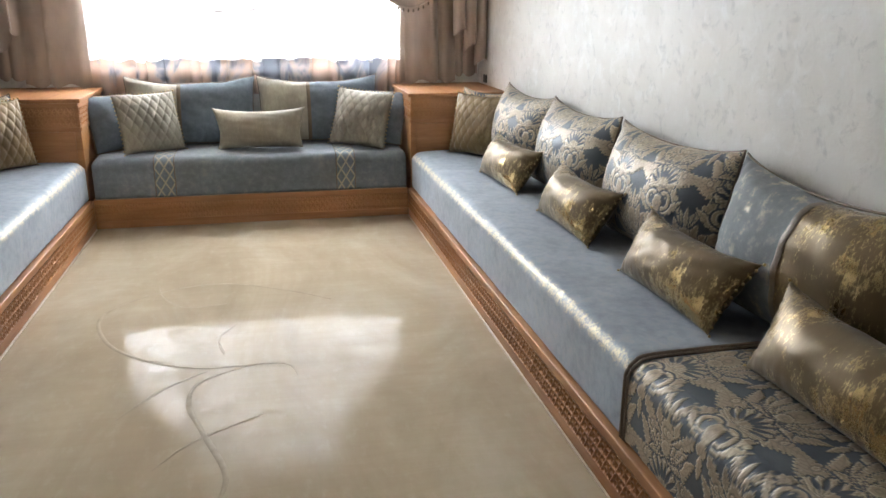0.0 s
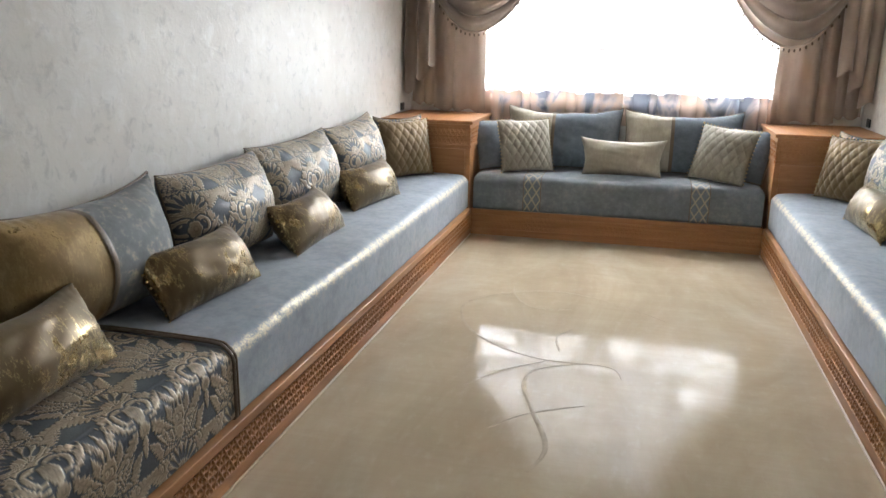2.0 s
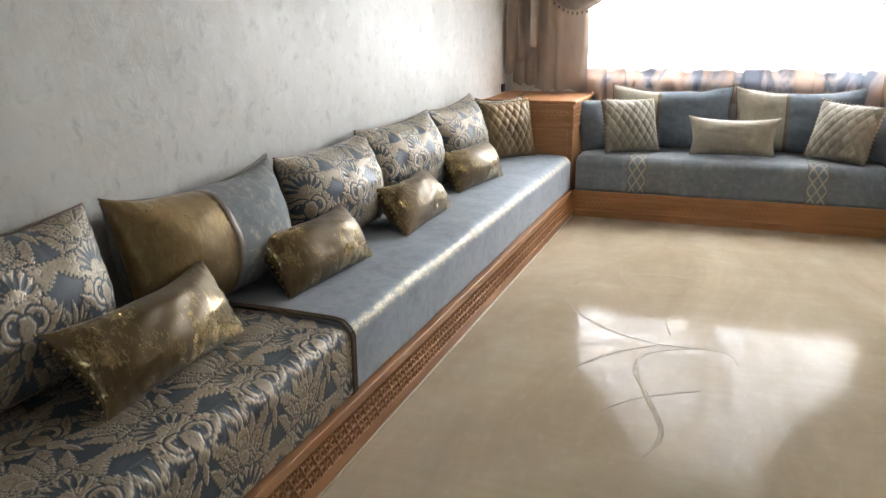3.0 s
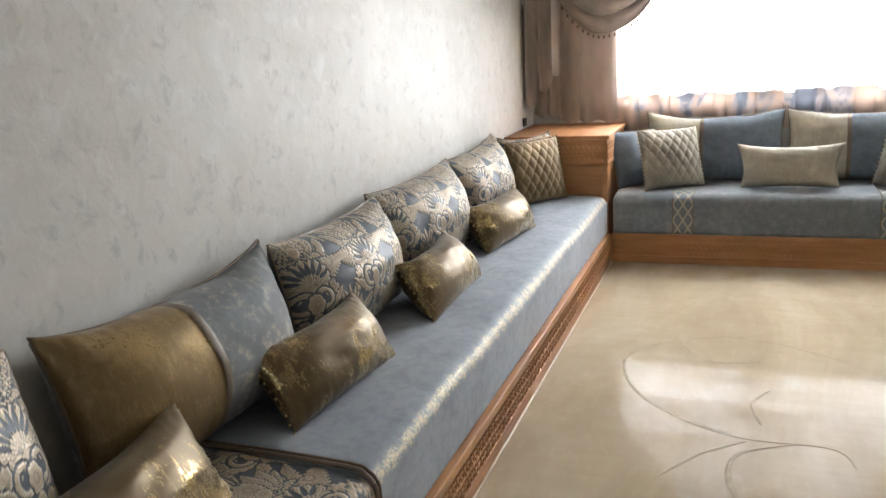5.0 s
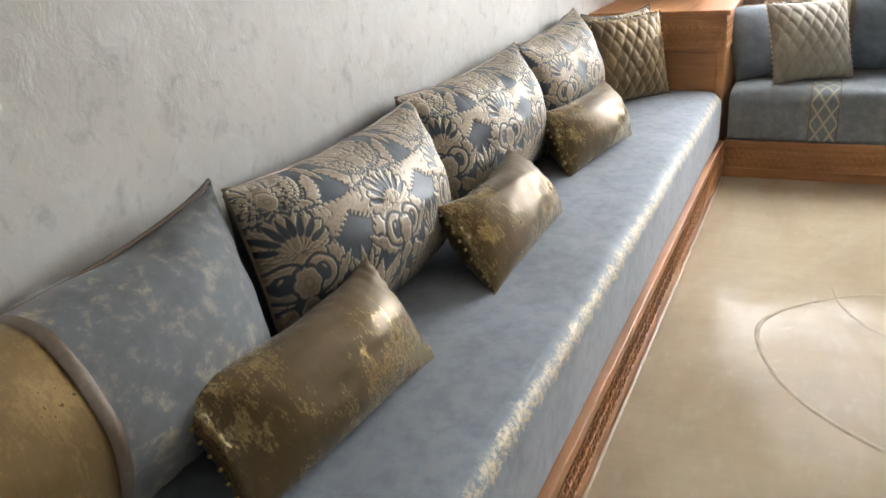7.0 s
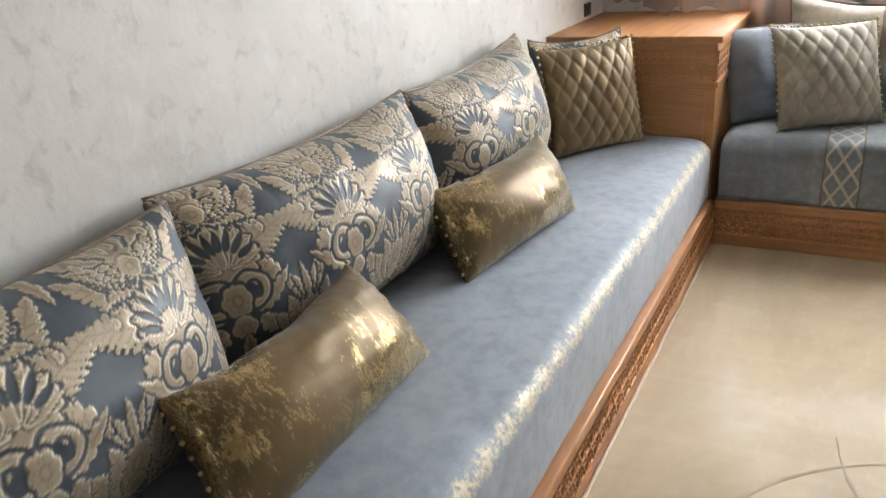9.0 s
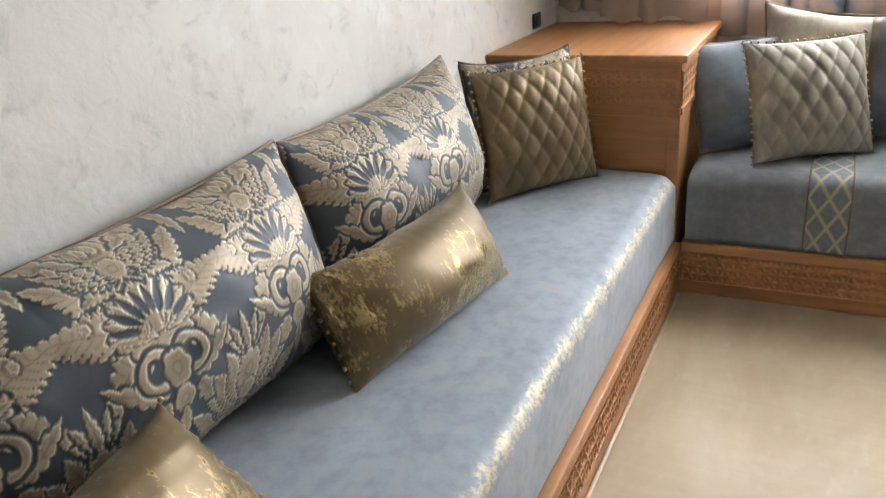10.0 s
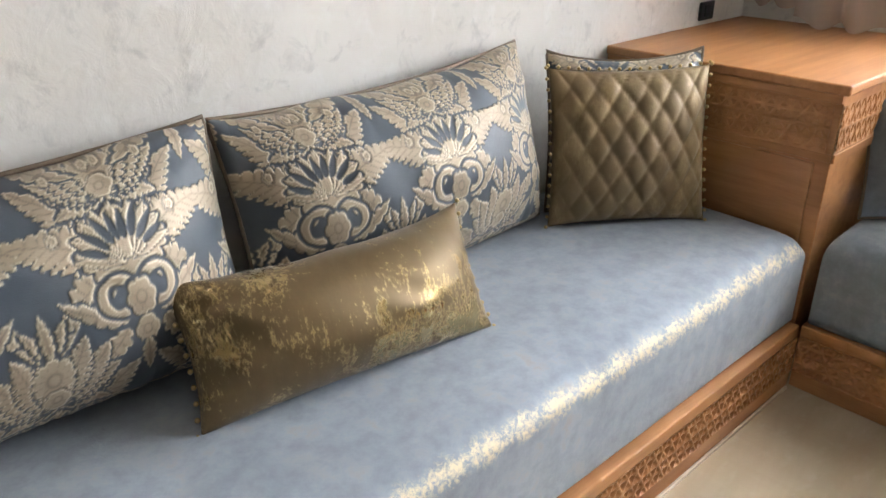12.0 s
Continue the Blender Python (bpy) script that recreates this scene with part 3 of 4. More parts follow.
def long_mattress(label, m, split, near_first, seed):
    """Seat mattress along a side wall: plain velvet, then a brocade length past the corded seam. Local x runs along the front."""
    t = thing("seat_mattress", label, "mattress", "sofa mattresses", m=m)
    n = -SEAT_END - 0.012
    plain = (split, n) if near_first else (0, split)
    woven = (0, split) if near_first else (split, n)
    link("plain_cover", mattress_sheet("plain_cover", plain[0], plain[1], MAT_D, MAT_H, 0.012, 0.012, seed, stripe=True), VELVET, t, "blue-grey velvet cover with a highlight painted along its edge")
    link("brocade_cover", mattress_sheet("brocade_cover", woven[0], woven[1], MAT_D, MAT_H, 0.0030, 0.0030, seed + 7, pattern=True), BROCADE, t, "blue and champagne floral brocade cover")
    part("core", box(0.005, n - 0.005, 0.02, MAT_D - 0.005, 0.002, MAT_H - 0.03, 0.02), VELVET_SHADED, t)
    link("piping", piping_run("piping", split - 0.006, MAT_D, MAT_H), PIPING, t, "dark bronze piping cord")
    link("piping", piping_run("piping", split + 0.010, MAT_D, MAT_H, 0.0045), PIPING, t)
    return t


long_mattress("long blue-grey velvet mattress with floral brocade end", pose(-0.016, SEAT_END, BASE_TOP, 0, 0, 90), -SEAT_END - 3.235, True, 11)
long_mattress("long blue-grey velvet mattress with floral brocade end", pose(W + 0.016, -0.012, BASE_TOP, 0, 0, -90), 3.14, False, 23)


def back_mattress():
    t = thing("seat_mattress", "short grey-blue velvet mattress with woven lattice bands", "mattress", "sofa mattresses", m=pose(0.012, 0.006, BASE_TOP))
    n = W - 0.024
    link("plain_cover", mattress_sheet("plain_cover", 0, n, 0.72, MAT_H, 0.012, 0.012, 31), VELVET_SHADED, t)
    part("core", box(0.005, n - 0.005, 0.02, 0.715, 0.002, MAT_H - 0.03, 0.02), VELVET_SHADED, t)
    p, run = profile(0.72, MAT_H, n_top=170, n_front=56)
    for centre in (0.405, 1.49):
        half = 0.058
        band = link("lattice_band", lattice(centre, half, p, run), LATTICE, t, "pale gold woven diamond lattice band")
        for side in (-1, 1):
            pts = np.stack([np.full(len(run), centre + side * half), p[:, 0] - 0.002, p[:, 1] + 0.004], -1)
            link("piping", tube("piping", pts, 0.003), PIPING, t)
    return t


def lattice(centre, half, p, run):
    xs = np.linspace(-half, half, 36)
    X, R = np.meshgrid(xs, run)
    per = half
    a, b = (X + R * 0.62) / per, (X - R * 0.62) / per
    f = np.minimum(np.abs(a - np.round(a)), np.abs(b - np.round(b))) * per
    mo = np.clip((0.0066 - f) / 0.003, 0, 1)
    Y, Z = np.repeat(p[:, :1], 36, 1), np.repeat(p[:, 1:], 36, 1)
    lift = 0.003 + 0.0015 * mo
    up = np.clip((Z - MAT_H + 0.045) / 0.045, 0, 1)
    return sheets("lattice_band", [np.stack([X + centre, Y - lift * (1 - up), Z + lift * up], -1)], {"motif": [mo], "rim": [0 * mo], "vein": [0 * mo]})


def make_lattice():
    m, nt, b = material("woven_lattice")
    n1 = tex_noise(nt, coords(nt), 60.0, 4, 0.6)
    c = mix(nt, attr(nt, "motif"), ramp(nt, n1, [(0.3, (0.13, 0.155, 0.18)), (0.7, (0.18, 0.21, 0.24))]), (0.42, 0.38, 0.29))
    put(nt, b, color=c, rough=0.5, metal=math_node(nt, "MULTIPLY", attr(nt, "motif"), 0.3))
    bump(nt, b, n1, 0.2, 0.002)
    return m


LATTICE = make_lattice()
back_mattress()


# ---- corner cabinets ----
def cabinet(label, x0, x1, inner):
    """Square corner cabinet: plain door, carved band below the overhanging top, on the front and on the side towards the window seat."""
    t = thing("corner_cabinet", label, "cabinet", "corner cabinets")
    top = 0.775
    bx0, bx1 = (x0, x1 - 0.016) if inner > 0 else (x0 + 0.016, x1)
    part("body", box(bx0, bx1, 0.016, YB - 0.002, 0.0, top - 0.024, 0.003), WOOD_X, t)
    tx0, tx1 = (x0, x1) if inner > 0 else (x0, x1)
    part("top", box(tx0, tx1, 0.0, YB - 0.003, top - 0.024, top, 0.005, 3), WOOD, t, "smooth honey-coloured cedar top")
    w = bx1 - bx0
    part("door", box(bx0 + 0.035, bx1 - 0.035, 0.0125, 0.018, SEAT_TOP - 0.25, 0.585, 0.004), WOOD_X, t)
    part("upper_rail", box(bx0, bx1, 0.008, 0.020, top - 0.045, top - 0.0245, 0.002), WOOD_X, t)
    part("middle_rail", box(bx0, bx1, 0.0105, 0.020, 0.592, 0.612, 0.003), WOOD_X, t)
    c = link("carved_panel", carved_panel(w - 0.03, 0.118, 0.0065), WOOD_X, t, "carved arabesque fretwork band")
    c.location = (bx0 + 0.015, 0.0145, 0.612)
    side = link("carved_panel", carved_panel(0.68, 0.118), WOOD, t)
    side.matrix_local = pose(x1 - 0.0175, 0.02, 0.612, 0, 0, 90) if inner > 0 else pose(x0 + 0.0175, 0.70, 0.612, 0, 0, -90)
    sx = (x1 - 0.0165, x1 - 0.010) if inner > 0 else (x0 + 0.010, x0 + 0.0165)
    part("side_rail", box(sx[0], sx[1], 0.018, YB - 0.004, 0.590, 0.612, 0.002), WOOD, t)
    return t


cabinet("cedar corner cabinet with carved band and smooth top", XL + 0.001, -0.004, 1)
cabinet("cedar corner cabinet with carved band and smooth top", W + 0.004, XR - 0.001, -1)


def outlet(m):
    t = thing("power_outlet", "small black power outlet above the cabinet", "outlet", m=m)
    part("plate", box(-0.04, 0.04, -0.009, 0.0, -0.028, 0.028, 0.004), BLACK, t)
    part("socket", box(-0.018, 0.018, -0.012, -0.0085, -0.018, 0.018, 0.002), BLACK, t)


outlet(pose(XL, 0.50, 0.815, 0, 0, 90))
outlet(pose(XR, 0.55, 0.815, 0, 0, -90))


# ---- cushions ----
def pillow(w, h, thick, nx, nz, seed, pinch=0.10, puff=0.55, wrinkle=1.0, quilt=0.0, weave=False, sink=None, flare=0.0, blunt=2.0, gather=0.0, crumple=0.0, knob=0.0, shift=(0.0, 0.0)):
    """Front and back of a filled cushion that stands on its lower edge: x across, z up, the front towards -y."""
    dip = pinch * 1.15 if sink is None else sink

    def face(nx, nz, side, back):
        u = np.sin(np.linspace(-np.pi / 2, np.pi / 2, nx)) * 0.55 + np.linspace(-1, 1, nx) * 0.45
        v = np.sin(np.linspace(-np.pi / 2, np.pi / 2, nz)) * 0.55 + np.linspace(-1, 1, nz) * 0.45
        U, V = np.meshgrid(u, v)
        X = w / 2 * U * (1 - pinch * (1 - V ** 2) * np.abs(U) ** 1.5) + flare * np.abs(U) * U * np.clip(V, -0.3, 1)
        Z = h / 2 * V * (1 - np.where(V > 0, dip, pinch) * (1 - U ** 2) ** 0.8 * np.abs(V) ** 1.5)
        tip = (U * V) ** 8
        X, Z = X - 0.020 * knob * tip * np.sign(U), Z - 0.016 * knob * tip * np.sign(V)
        Z = Z + 0.004 * crumple * wave(U, 0 * U, seed + 8, 9) * np.clip(V, 0, 1) ** 3
        body = np.clip((1 - np.abs(U) ** blunt) * (1 - V ** 2), 0, 1) ** puff
        T = thick / 2 * body
        rim = np.clip(1 - body / 0.75, 0, 1)
        wr = 0.0055 * wrinkle * rim * np.sqrt(body + 1e-6) * (wave(U * 1.0, V * 0.25, seed, 26) * np.abs(V) ** 2 + wave(U * 0.25, V, seed + 1, 22) * np.abs(U) ** 2)
        T = T + wr + 0.006 * wrinkle * body * wave(U, V, seed + 2, 4.5)
        T = T + 0.0022 * wrinkle * body * wave(U, V, seed + 3, 14)
        fold = np.abs(np.sin(11 * V + 1.5 * wave(V, 0 * V, seed + 5, 5))) * (0.6 + 0.5 * wave(U, V, seed + 6, 3))
        T = T + gather * fold * np.exp(-(1 - np.abs(U)) / 0.13) * np.sqrt(body + 1e-6)
        pleat = np.abs(np.sin(24 * U + 2.0 * wave(U, V, seed + 9, 5))) * (0.5 + 0.6 * wave(U, V, seed + 10, 4))
        T = T + 0.011 * crumple * pleat * np.exp(-(1 - np.abs(V)) / 0.16) * np.sqrt(body + 1e-6)
        attrs = {}
        cx, cz = w / 2 * U, h / 2 * V
        if quilt and not back:
            a, b = (cx + 0.62 * cz) / quilt, (cx - 0.62 * cz) / quilt
            fa, fb = np.abs(a - np.round(a)), np.abs(b - np.round(b))
            T = T + 0.014 * (np.sin(np.pi * fa) * np.sin(np.pi * fb)) ** 0.26 * body ** 0.35 - 0.005
        if weave:
            mo, ri, ve = (np.zeros(U.shape),) * 3 if back else brocade(cx + shift[0], cz + shift[1])
            T = T + 0.0012 * mo
            attrs = {"motif": mo, "rim": ri, "vein": ve}
        return np.stack([X, side * T, Z + h / 2], -1), attrs
    f, fa = face(nx, nz, -1, False)
    b, ba = face(40, 28, 1, True)
    return f, fa, b[:, ::-1], {k: q[:, ::-1] for k, q in ba.items()}


def edge_point(w, h, pinch, dip, flare, knob, side, e):
    """A point of a cushion's outline: side l, r, t or b, at e from -1 to 1 along it."""
    if side in "lr":
        x, z = w / 2 * (1 - pinch * (1 - e * e)) + flare * max(-0.3, e), h / 2 * e
        x, z = x - 0.020 * knob * e ** 8, z - 0.016 * knob * e ** 9
        return (x if side == "r" else -x), z
    z = h / 2 * (1 - (dip if side == "t" else pinch) * (1 - e * e) ** 0.8)
    z -= 0.016 * knob * e ** 8
    return w / 2 * e - 0.020 * knob * e ** 9 + flare * abs(e) * e * (1 if side == "t" else -0.3), (z if side == "t" else -z)


def outline(w, h, pinch, dip, flare=0.0, knob=0.0, n=40):
    es = np.linspace(-1, 1, n)
    loop = [edge_point(w, h, pinch, dip, flare, knob, "b", e) for e in es] + [edge_point(w, h, pinch, dip, flare, knob, "r", e) for e in es[1:]]
    loop += [edge_point(w, h, pinch, dip, flare, knob, "t", -e) for e in es[1:]] + [edge_point(w, h, pinch, dip, flare, knob, "l", -e) for e in es[1:-1]]
    return np.array([(x, 0.0, z + h / 2) for x, z in loop])


bead_bm = bmesh.new()
bmesh.ops.create_icosphere(bead_bm, subdivisions=1, radius=0.0050)
for f in bead_bm.faces:
    f.smooth = True
BEAD_MESH = bpy.data.meshes.new("bead")
bead_bm.to_mesh(BEAD_MESH)
bead_bm.free()
BEAD_MESH.materials.append(BEAD)


def beads(t, w, h, pinch, dip, flare, knob, sides, gap=0.024):
    """Brass beads sewn along the named sides of a cushion."""
    out = {"l": (-0.005, 0), "r": (0.005, 0), "t": (0, 0.005)}
    for side in sides:
        n = int((h if side in "lr" else w) / gap)
        for i in range(n + 1):
            x, z = edge_point(w, h, pinch, dip, flare, knob, side, -1 + 2 * i / n)
            ob = new("bead", BEAD_MESH)
            ob.parent = t
            ob.location = (x + out[side][0], random.uniform(-0.002, 0.002), z + out[side][1] + h / 2)


def cushion(label, w, h, thick, mat, m, seed, group, pinch=0.09, sink=None, flare=0.0, knob=0.0, cord=True, sides="", res=0.010, **kw):
    t = thing("cushion", label, "cushion", group, m=m)
    f, fa, b, ba = pillow(w, h, thick, int(w / res), int(h / res), seed, pinch=pinch, sink=sink, flare=flare, knob=knob, **kw)
    me = sheets("cover", [f, b], {k: [fa[k], ba[k]] for k in fa})
    link("cover", me, mat, t)
    dip = pinch * 1.15 if sink is None else sink
    if cord:
        link("piping", tube("piping", outline(w, h, pinch, dip, flare, knob), 0.0045, 6, True), PIPING, t, "bronze piping cord")
    if sides:
        beads(t, w, h, pinch, dip, flare, knob, sides)
    return t


def two_tone(label, w, h, thick, m, seed, group, gold_left, split, gold, blue, pinch=0.05):
    """Cushion of two cloths, joined by an upright corded seam at split (in parts of its width from its left)."""
    t = thing("cushion", label, "cushion", group, m=m)
    f, _, b, _ = pillow(w, h, thick, int(w / 0.008), int(h / 0.010), seed, pinch=pinch, sink=0.25, wrinkle=1.5, crumple=1.8, puff=0.55, blunt=3.2)
    k = int(np.argmin(np.abs(f[f.shape[0] // 2, :, 0] - (split - 0.5) * w)))
    one, two = sheets("cover", [f[:, :k + 1]]), sheets("cover", [f[:, k:], b])
    link("cover", one, gold if gold_left else blue, t)
    link("cover", two, blue if gold_left else gold, t)
    s = f[:, k].copy()
    s[:, 1] -= 0.002
    strip = np.stack([s + (-0.012, -0.001, 0), s + (0, -0.004, 0), s + (0.012, -0.001, 0)], 1)
    link("seam_band", sheets("seam_band", [strip]), PIPING, t, "bronze seam braid")
    link("piping", tube("piping", outline(w, h, pinch, 0.25), 0.0045, 6, True), PIPING, t)
    return t


def west(x, y, z, lean, turn=0, roll=0):
    return pose(x, y, z, 0, 0, 90 + turn) @ pose(0, 0, 0, -lean, roll, 0)


def east(x, y, z, lean, turn=0, roll=0):
    return pose(x, y, z, 0, 0, -90 + turn) @ pose(0, 0, 0, -lean, roll, 0)


BR = "large blue and champagne floral brocade cushion against the wall"
BACKREST = "backrest cushions along the side walls"
for i, (y0, y1, x, h, roll) in enumerate(((-0.415, -1.205, -0.500, 0.424, -2), (-1.215, -2.035, -0.505, 0.410, -1), (-2.010, -2.79, -0.480, 0.398, 0.5), (-3.635, -4.39, -0.505, 0.415, 0))):
    cushion(BR, y0 - y1, h, 0.275, BROCADE, west(x, (y0 + y1) / 2, SEAT_TOP + 0.010, 12, (1.5, -2, 2, 0)[i], roll),
            i, BACKREST, pinch=0.045, sink=0.13, res=(0.0022, 0.0022, 0.0024, 0.0030)[i], weave=True, puff=0.58, blunt=2.8, wrinkle=1.6, crumple=1.7, knob=0.25, shift=((-0.02, -0.04), (0.08, -0.04), (0.06, -0.04), (0.0, -0.04))[i])
two_tone("cushion half old gold and half silver-blue velvet", 0.81, 0.412, 0.28, west(-0.500, -3.180, SEAT_TOP + 0.010, 12), 14, BACKREST, True, 0.44, GOLD_PLAIN, VELVET_CUSHION)
for i, (y0, y1) in enumerate(((-0.26, -0.99), (-1.00, -1.82), (-1.87, -2.69))):
    cushion(BR, y0 - y1 + 0.02, 0.440, 0.26, BROCADE, east(W + 0.500, (y0 + y1) / 2, SEAT_TOP + 0.010, 12, (2, -1, 1)[i], (1, 0, -1)[i]),
            4 + i, BACKREST, pinch=0.035, sink=0.20, res=0.0036, weave=True, puff=0.58, crumple=1.0, knob=0.2, shift=(0.05 * i, -0.04))
two_tone("cushion half old gold and half silver-blue velvet", 0.80, 0.440, 0.22, east(W + 0.500, -3.11, SEAT_TOP + 0.010, 12), 15, BACKREST, False, 0.52, GOLD, VELVET_CUSHION)

BOL = "small oblong old-gold foil velvet cushion with brass beads"
SMALL = "small gold cushions along the side walls"
for i, (x, y, lean, turn, w, flare) in enumerate(((-0.286, -1.136, 29, -8, 0.560, 0.0), (-0.246, -2.010, 39, 1, 0.55, -0.026), (-0.274, -2.862, 36, -5, 0.53, 0.0), (-0.270, -3.69, 35, 2, 0.57, 0.018))):
    cushion(BOL, w, 0.248, 0.205, GOLD, west(x, y, SEAT_TOP + 0.003, lean, turn), 40 + i, SMALL, pinch=0.06, sink=0.24, flare=flare, cord=False, sides="lr", res=0.006, puff=0.56, wrinkle=1.2, blunt=2.1, gather=0.022, crumple=0.9)
for i, (x, y, turn) in enumerate(((0.30, -1.05, 3), (0.31, -1.94, 0), (0.31, -2.79, 0), (0.30, -3.55, 0))):
    cushion(BOL, 0.58, 0.240, 0.180, GOLD, east(W + x - 0.02, y, SEAT_TOP + 0.010, 30, turn), 50 + i, SMALL, pinch=0.06, sink=0.24, flare=0.024, cord=False, sides="lr", res=0.007, puff=0.56, wrinkle=1.2, blunt=2.1, gather=0.022, crumple=0.9)

QUI = "diamond-quilted gold satin cushion with brass beads"
QUA = "diamond-quilted gold satin cushion with brass beads, paled by painted haze"
CORNER = "cushions in the corners"


def quilted(m, seed, label=QUI, mat=None):
    return cushion(label, 0.39, 0.375, 0.125, mat or GOLD_QUILT, m, seed, CORNER, pinch=0.055, cord=False, sides="lrt", res=0.0042, wrinkle=0.7, quilt=0.060)


BEH = "blue and champagne brocade cushion behind a quilted gold one"
quilted(pose(-0.355, -0.275, SEAT_TOP + 0.008, 0, 0, 53) @ pose(0, 0, 0, -13), 60, QUI + " in the corner")
cushion(BEH, 0.39, 0.395, 0.12, BROCADE, pose(-0.423, -0.205, SEAT_TOP + 0.008, 0, 0, 53) @ pose(0, 0, 0, -11), 61, CORNER, pinch=0.05, sink=0.15, res=0.004, weave=True, shift=(0.05, -0.14), crumple=0.6)
quilted(pose(W + 0.355, -0.275, SEAT_TOP + 0.008, 0, 0, -53) @ pose(0, 0, 0, -13), 62, QUI + " in the corner")
cushion(BEH, 0.39, 0.395, 0.12, BROCADE, pose(W + 0.423, -0.205, SEAT_TOP + 0.008, 0, 0, -53) @ pose(0, 0, 0, -11), 63, CORNER, pinch=0.05, sink=0.15, res=0.004, weave=True, shift=(0.05, -0.14), crumple=0.6)
quilted(pose(0.36, 0.195, SEAT_TOP + 0.008, 0, 0, 31) @ pose(0, 0, 0, -20), 64, QUA, HAZED_QUILT)
quilted(pose(1.59, 0.195, SEAT_TOP + 0.008, 0, 0, -31) @ pose(0, 0, 0, -20, 4), 65, QUA, HAZED_QUILT)
BACKS = "backrest cushions of the window seat"
two_tone("large cushion half champagne satin and half blue", 0.82, 0.45, 0.18, pose(0.56, 0.43, SEAT_TOP + 0.012) @ pose(0, 0, 0, -18), 16, BACKS, True, 0.42, CHAMPAGNE, SATIN_BLUE)
two_tone("large cushion half champagne satin and half blue", 0.80, 0.45, 0.18, pose(1.38, 0.43, SEAT_TOP + 0.012) @ pose(0, 0, 0, -18), 17, BACKS, True, 0.42, CHAMPAGNE, SATIN_BLUE)
cushion("plain blue satin cushion leaning on the cabinet", 0.40, 0.37, 0.13, SATIN_BLUE, pose(0.18, 0.29, SEAT_TOP + 0.008, 0, 0, 37) @ pose(0, 0, 0, -26), 66, BACKS, pinch=0.06)
cushion("plain blue satin cushion leaning on the cabinet", 0.40, 0.37, 0.13, SATIN_BLUE, pose(W - 0.18, 0.29, SEAT_TOP + 0.008, 0, 0, -37) @ pose(0, 0, 0, -26), 67, BACKS, pinch=0.06)
cushion("small oblong champagne satin cushion on the window seat", 0.54, 0.26, 0.14, CHAMPAGNE, pose(0.99, 0.20, SEAT_TOP + 0.012) @ pose(0, 0, 0, -14), 68, BACKS, pinch=0.07, sink=0.22, flare=0.02, cord=False, res=0.008)


# ---- curtains ----
def panel_sheet(x0, x1, y, z0, z1, folds, depth, seed, flare=0.0):
    s, z = np.linspace(0, 1, 120), np.linspace(0, 1, 40)
    S, Zt = np.meshgrid(s, z)
    ph = 2 * np.pi * folds * (S + 0.04 * np.sin(2 * np.pi * S * 1.7 + seed)) + 0.5 * np.sin(3 * Zt + seed)
    Y = y + depth * np.sin(ph) * (0.75 + 0.25 * np.sin(5 * S + seed)) + 0.01 * wave(S, Zt, seed, 9)
    X = x0 + (x1 - x0) * S + flare * (1 - Zt) * (S - 0.5) + 0.25 * depth * np.cos(ph)
    Z = z0 + (z1 - z0) * Zt + 0.012 * np.sin(ph) * (1 - Zt)
    return sheets("panel", [np.stack([X, Y, Z], -1)])


def swag_sheet(xa, xb, top, low, y, seed, mirror):
    """Draped swag between two points of the rail: its folds hang as catenaries, one below the other."""
    u, v = np.linspace(0, 1, 70), np.linspace(0, 1, 60)
    U, V = np.meshgrid(u, v)
    skew = U ** (0.78 if not mirror else 1.0)
    sag = 4 * skew * (1 - skew)
    drop = (top - low) * (0.25 + 0.75 * V) * np.clip(sag, 0, 1) ** 0.8
    X = xa + (xb - xa) * U + 0.03 * (1 - V) * np.sin(np.pi * U)
    ph = 2 * np.pi * 7.5 * V + 1.4 * np.sin(3 * U + seed) + 0.6 * wave(U, V, seed + 2, 6)
    Y = y - 0.048 * np.sin(ph) * (0.4 + 0.6 * np.sin(np.pi * U)) - 0.06 * np.sin(np.pi * U) * (0.4 + 0.6 * V)
    Z = top - drop - 0.020 * np.cos(ph) + 0.004 * wave(U, V, seed, 20)
    return np.stack([X, Y, Z], -1)


def tail_sheet(xa, xb, top, lo_a, lo_b, y, folds, seed):
    """Jabot: a pleated tail with a slanting, zigzag hem."""
    u, v = np.linspace(0, 1, 110), np.linspace(0, 1, 40)
    U, V = np.meshgrid(u, v)
    ph = 2 * np.pi * folds * U + 0.5 * np.sin(4 * V + seed)
    hem = lo_a + (lo_b - lo_a) * U + 0.045 * np.sin(ph + 0.8)
    X = xa + (xb - xa) * U + 0.022 * np.cos(ph) + 0.02 * V * (U - 0.5)
    Y = y - 0.042 * np.sin(ph) + 0.006 * wave(U, V, seed, 8)
    Z = top + (hem - top) * V
    return sheets("tail", [np.stack([X, Y, Z], -1)])


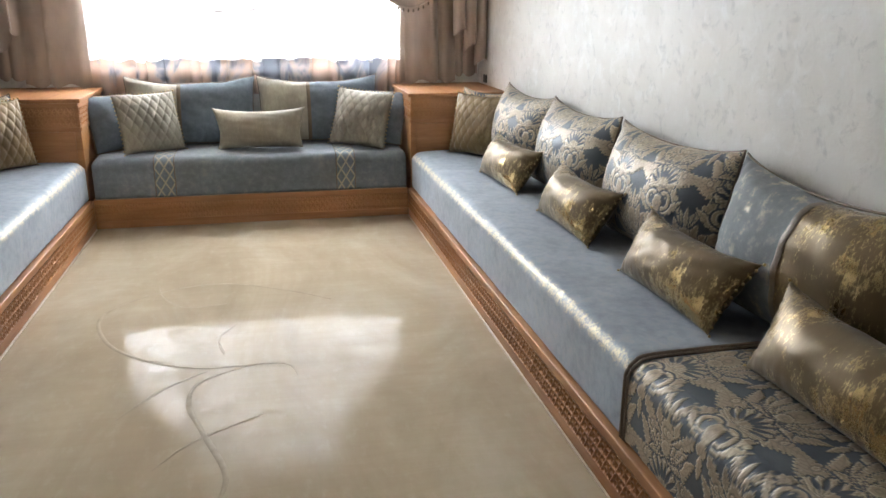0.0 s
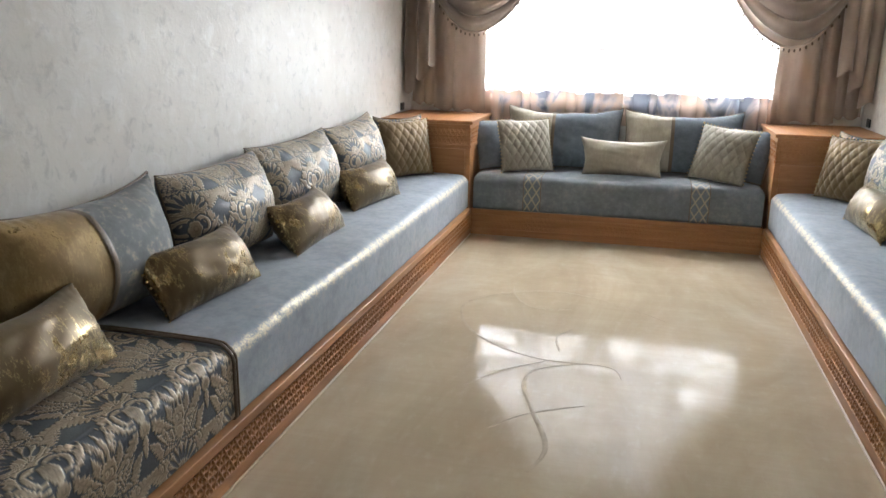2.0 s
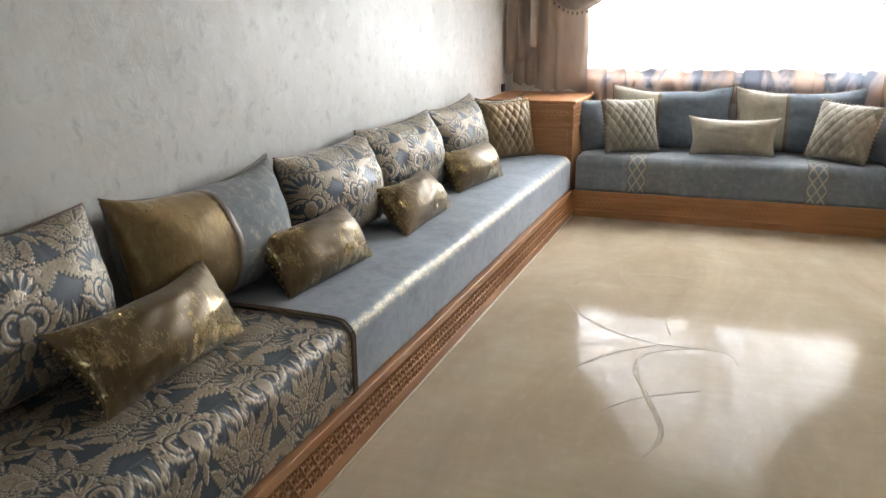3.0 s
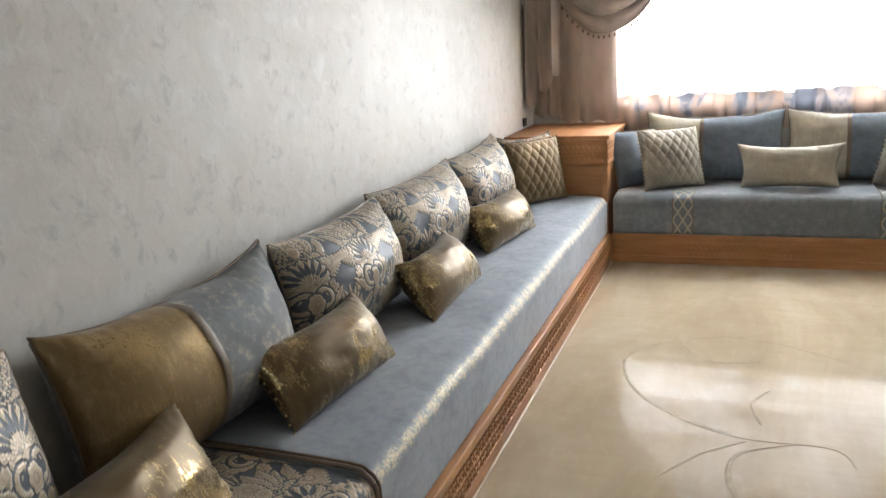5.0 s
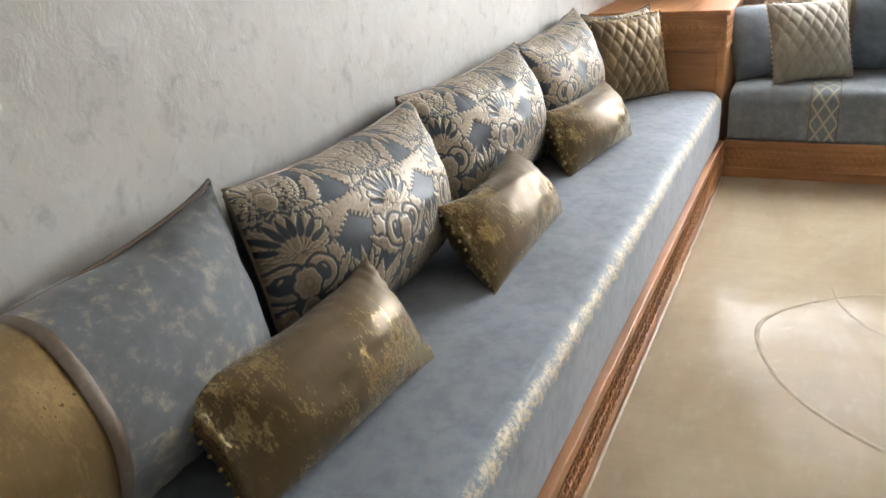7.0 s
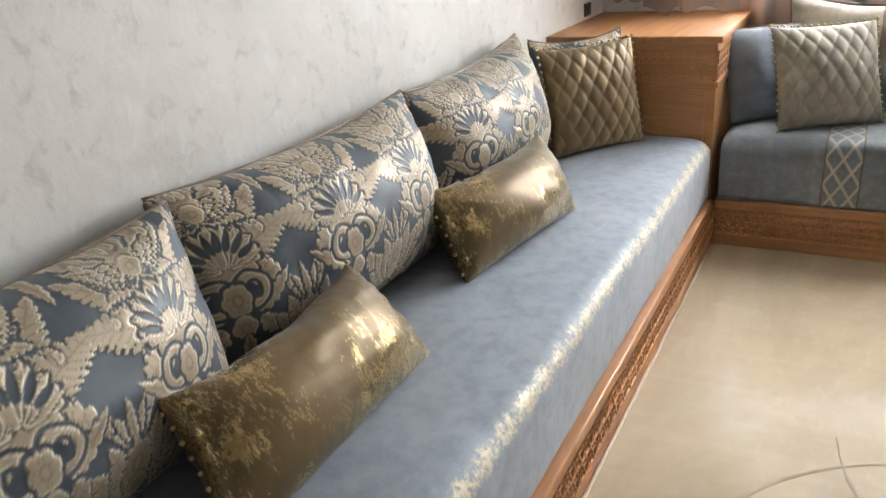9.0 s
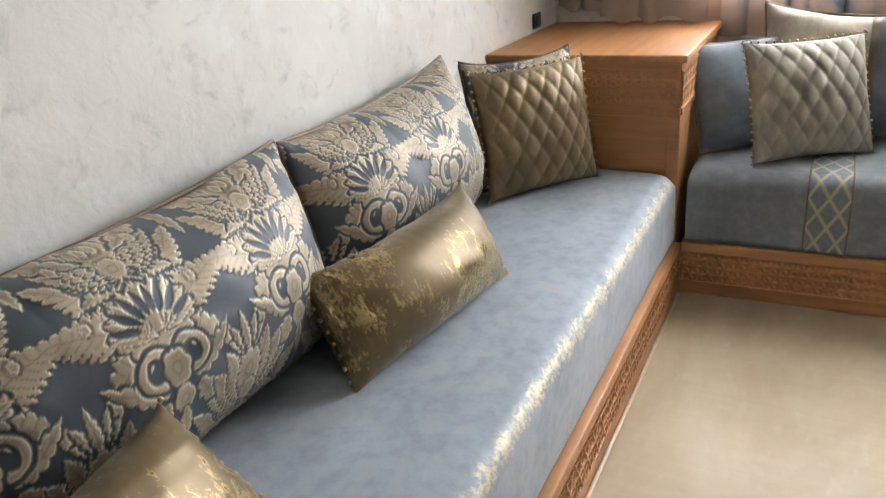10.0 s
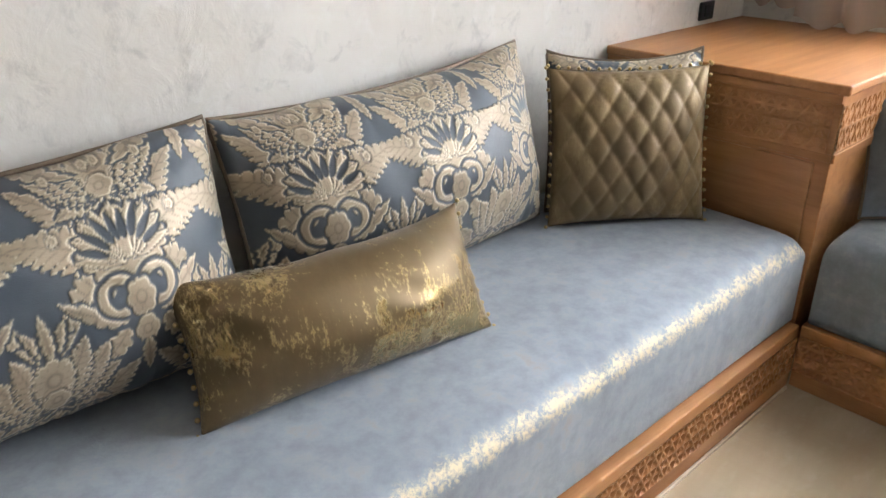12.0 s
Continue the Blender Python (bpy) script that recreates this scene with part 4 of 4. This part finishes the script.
def curtain(label, west_side):
    t = thing("curtain", label, "curtain", "curtains beside the window")

    def mx(x):
        return x if west_side else W - x
    a, b = sorted((mx(-0.43), mx(-0.075)))
    link("panel", panel_sheet(a, b, 0.645, 0.79, 2.45, 3.2, 0.020, 2 if west_side else 5, 0.05), CURTAIN, t)
    a, b = sorted((mx(-0.635), mx(-0.43)))
    link("panel", panel_sheet(a, b, 0.700, 0.83, 2.45, 2.4, 0.014, 8), CURTAIN, t)
    g = swag_sheet(mx(-0.60), mx(0.58), 2.46, 1.35 if west_side else 1.29, 0.56, 3 if west_side else 6, False)
    link("swag", sheets("swag", [g]), CURTAIN, t, "draped satin swag")
    rim = g[-1]
    link("hem", tube("hem", rim + (0, -0.004, 0), 0.007, 6), CURTAIN, t)
    fringe = bmesh.new()
    for i in range(1, 70, 2):
        x, y, z = rim[i]
        bmesh.ops.create_icosphere(fringe, subdivisions=1, radius=0.0095, matrix=Matrix.LocRotScale((x, y - 0.004, z - 0.024), None, (0.8, 0.8, 1.4)))
    tagged(part("bead_fringe", fringe, PIPING, t, "row of small satin drops"), kind="stuff")
    link("tail", tail_sheet(mx(-0.635), mx(-0.42), 2.46, 0.90, 1.16, 0.530, 2.6, 4), CURTAIN, t, "pleated hanging tail")
    return t


curtain("taupe satin curtain with swag and bead fringe", True)
curtain("taupe satin curtain with swag and bead fringe", False)

rod = thing("curtain_rod", "long dark wooden curtain rod above the window", "curtain rod")
link("rod", tube("rod", [(XL + 0.02, 0.63, 2.47), (0.9, 0.63, 2.47), (XR - 0.02, 0.63, 2.47)], 0.016, 12), WOOD_X, rod)

sheer = thing("sheer_curtain", "white sheer curtain with embroidered branch and pleated hem", "curtain")
link("sheer_panel", panel_sheet(-0.14, 2.04, 0.70, 0.93, 2.44, 15, 0.010, 1), SHEER, sheer)


def flounce():
    s, z = np.linspace(0, 1, 360), np.linspace(0, 1, 14)
    S, V = np.meshgrid(s, z)
    ph = 2 * np.pi * 21 * (S + 0.010 * np.sin(2 * np.pi * S * 5.3) + 0.008 * np.sin(2 * np.pi * S * 11.7))
    top = 0.948 + 0.010 * wave(S, 0 * S, 91, 70) + 0.014 * np.sign(np.sin(0.5 * ph)) * wave(S, 0 * S, 92, 120)
    X = -0.14 + 2.18 * S + 0.012 * np.cos(ph)
    Y = 0.690 + 0.016 * np.sin(ph) * (1.1 - 0.5 * V)
    Z = 0.72 + (top - 0.72) * V
    return sheets("flounce", [np.stack([X, Y, Z], -1)])


link("flounce", flounce(), FLOUNCE, sheer, "pleated rose-grey satin flounce")


def vine(points, r0, r1):
    p = np.array(points, float)
    t = np.linspace(0, len(p) - 1, 40)
    k = np.clip(t.astype(int), 0, len(p) - 2)
    f = t - k
    q = np.pad(p, ((1, 1), (0, 0)), mode="edge")
    a, b, c, d = q[k], q[k + 1], q[k + 2], q[k + 3]
    f = f[:, None]
    s = 0.5 * (2 * b + (c - a) * f + (2 * a - 5 * b + 4 * c - d) * f ** 2 + (3 * b - a - 3 * c + d) * f ** 3)
    pts = np.stack([s[:, 0], np.full(40, 0.685), s[:, 1]], -1)
    return tube("embroidery", pts, np.linspace(r0, r1, 40), 6)


for pts, r0, r1 in ((((0.54, 2.15), (0.46, 1.80), (0.386, 1.50), (0.48, 1.33), (0.752, 1.256), (1.0, 1.27), (1.186, 1.345)), 0.018, 0.008),
                    (((-0.10, 1.04), (0.14, 1.19), (0.382, 1.289), (0.55, 1.27)), 0.007, 0.010),
                    (((-0.04, 1.546), (0.18, 1.40), (0.382, 1.289)), 0.006, 0.009)):
    link("embroidery", vine(pts, r0, r1), THREAD, sheer, "embroidered branch")


def shutter_strap():
    """Pull strap of the window's roller shutter, with its winder box on the wall."""
    t = thing("shutter_strap", "grey roller shutter strap with winder box beside the window", "shutter strap")
    link("strap", sheets("strap", [np.array([[(2.505, YB - 0.006, 2.40), (2.523, YB - 0.006, 2.40)], [(2.505, YB - 0.010, 1.72), (2.523, YB - 0.010, 1.72)]])]), CURTAIN, t)
    part("winder_box", box(2.492, 2.536, YB - 0.030, YB, 1.50, 1.72, 0.008, 3), METAL, t)
    return t


shutter_strap()
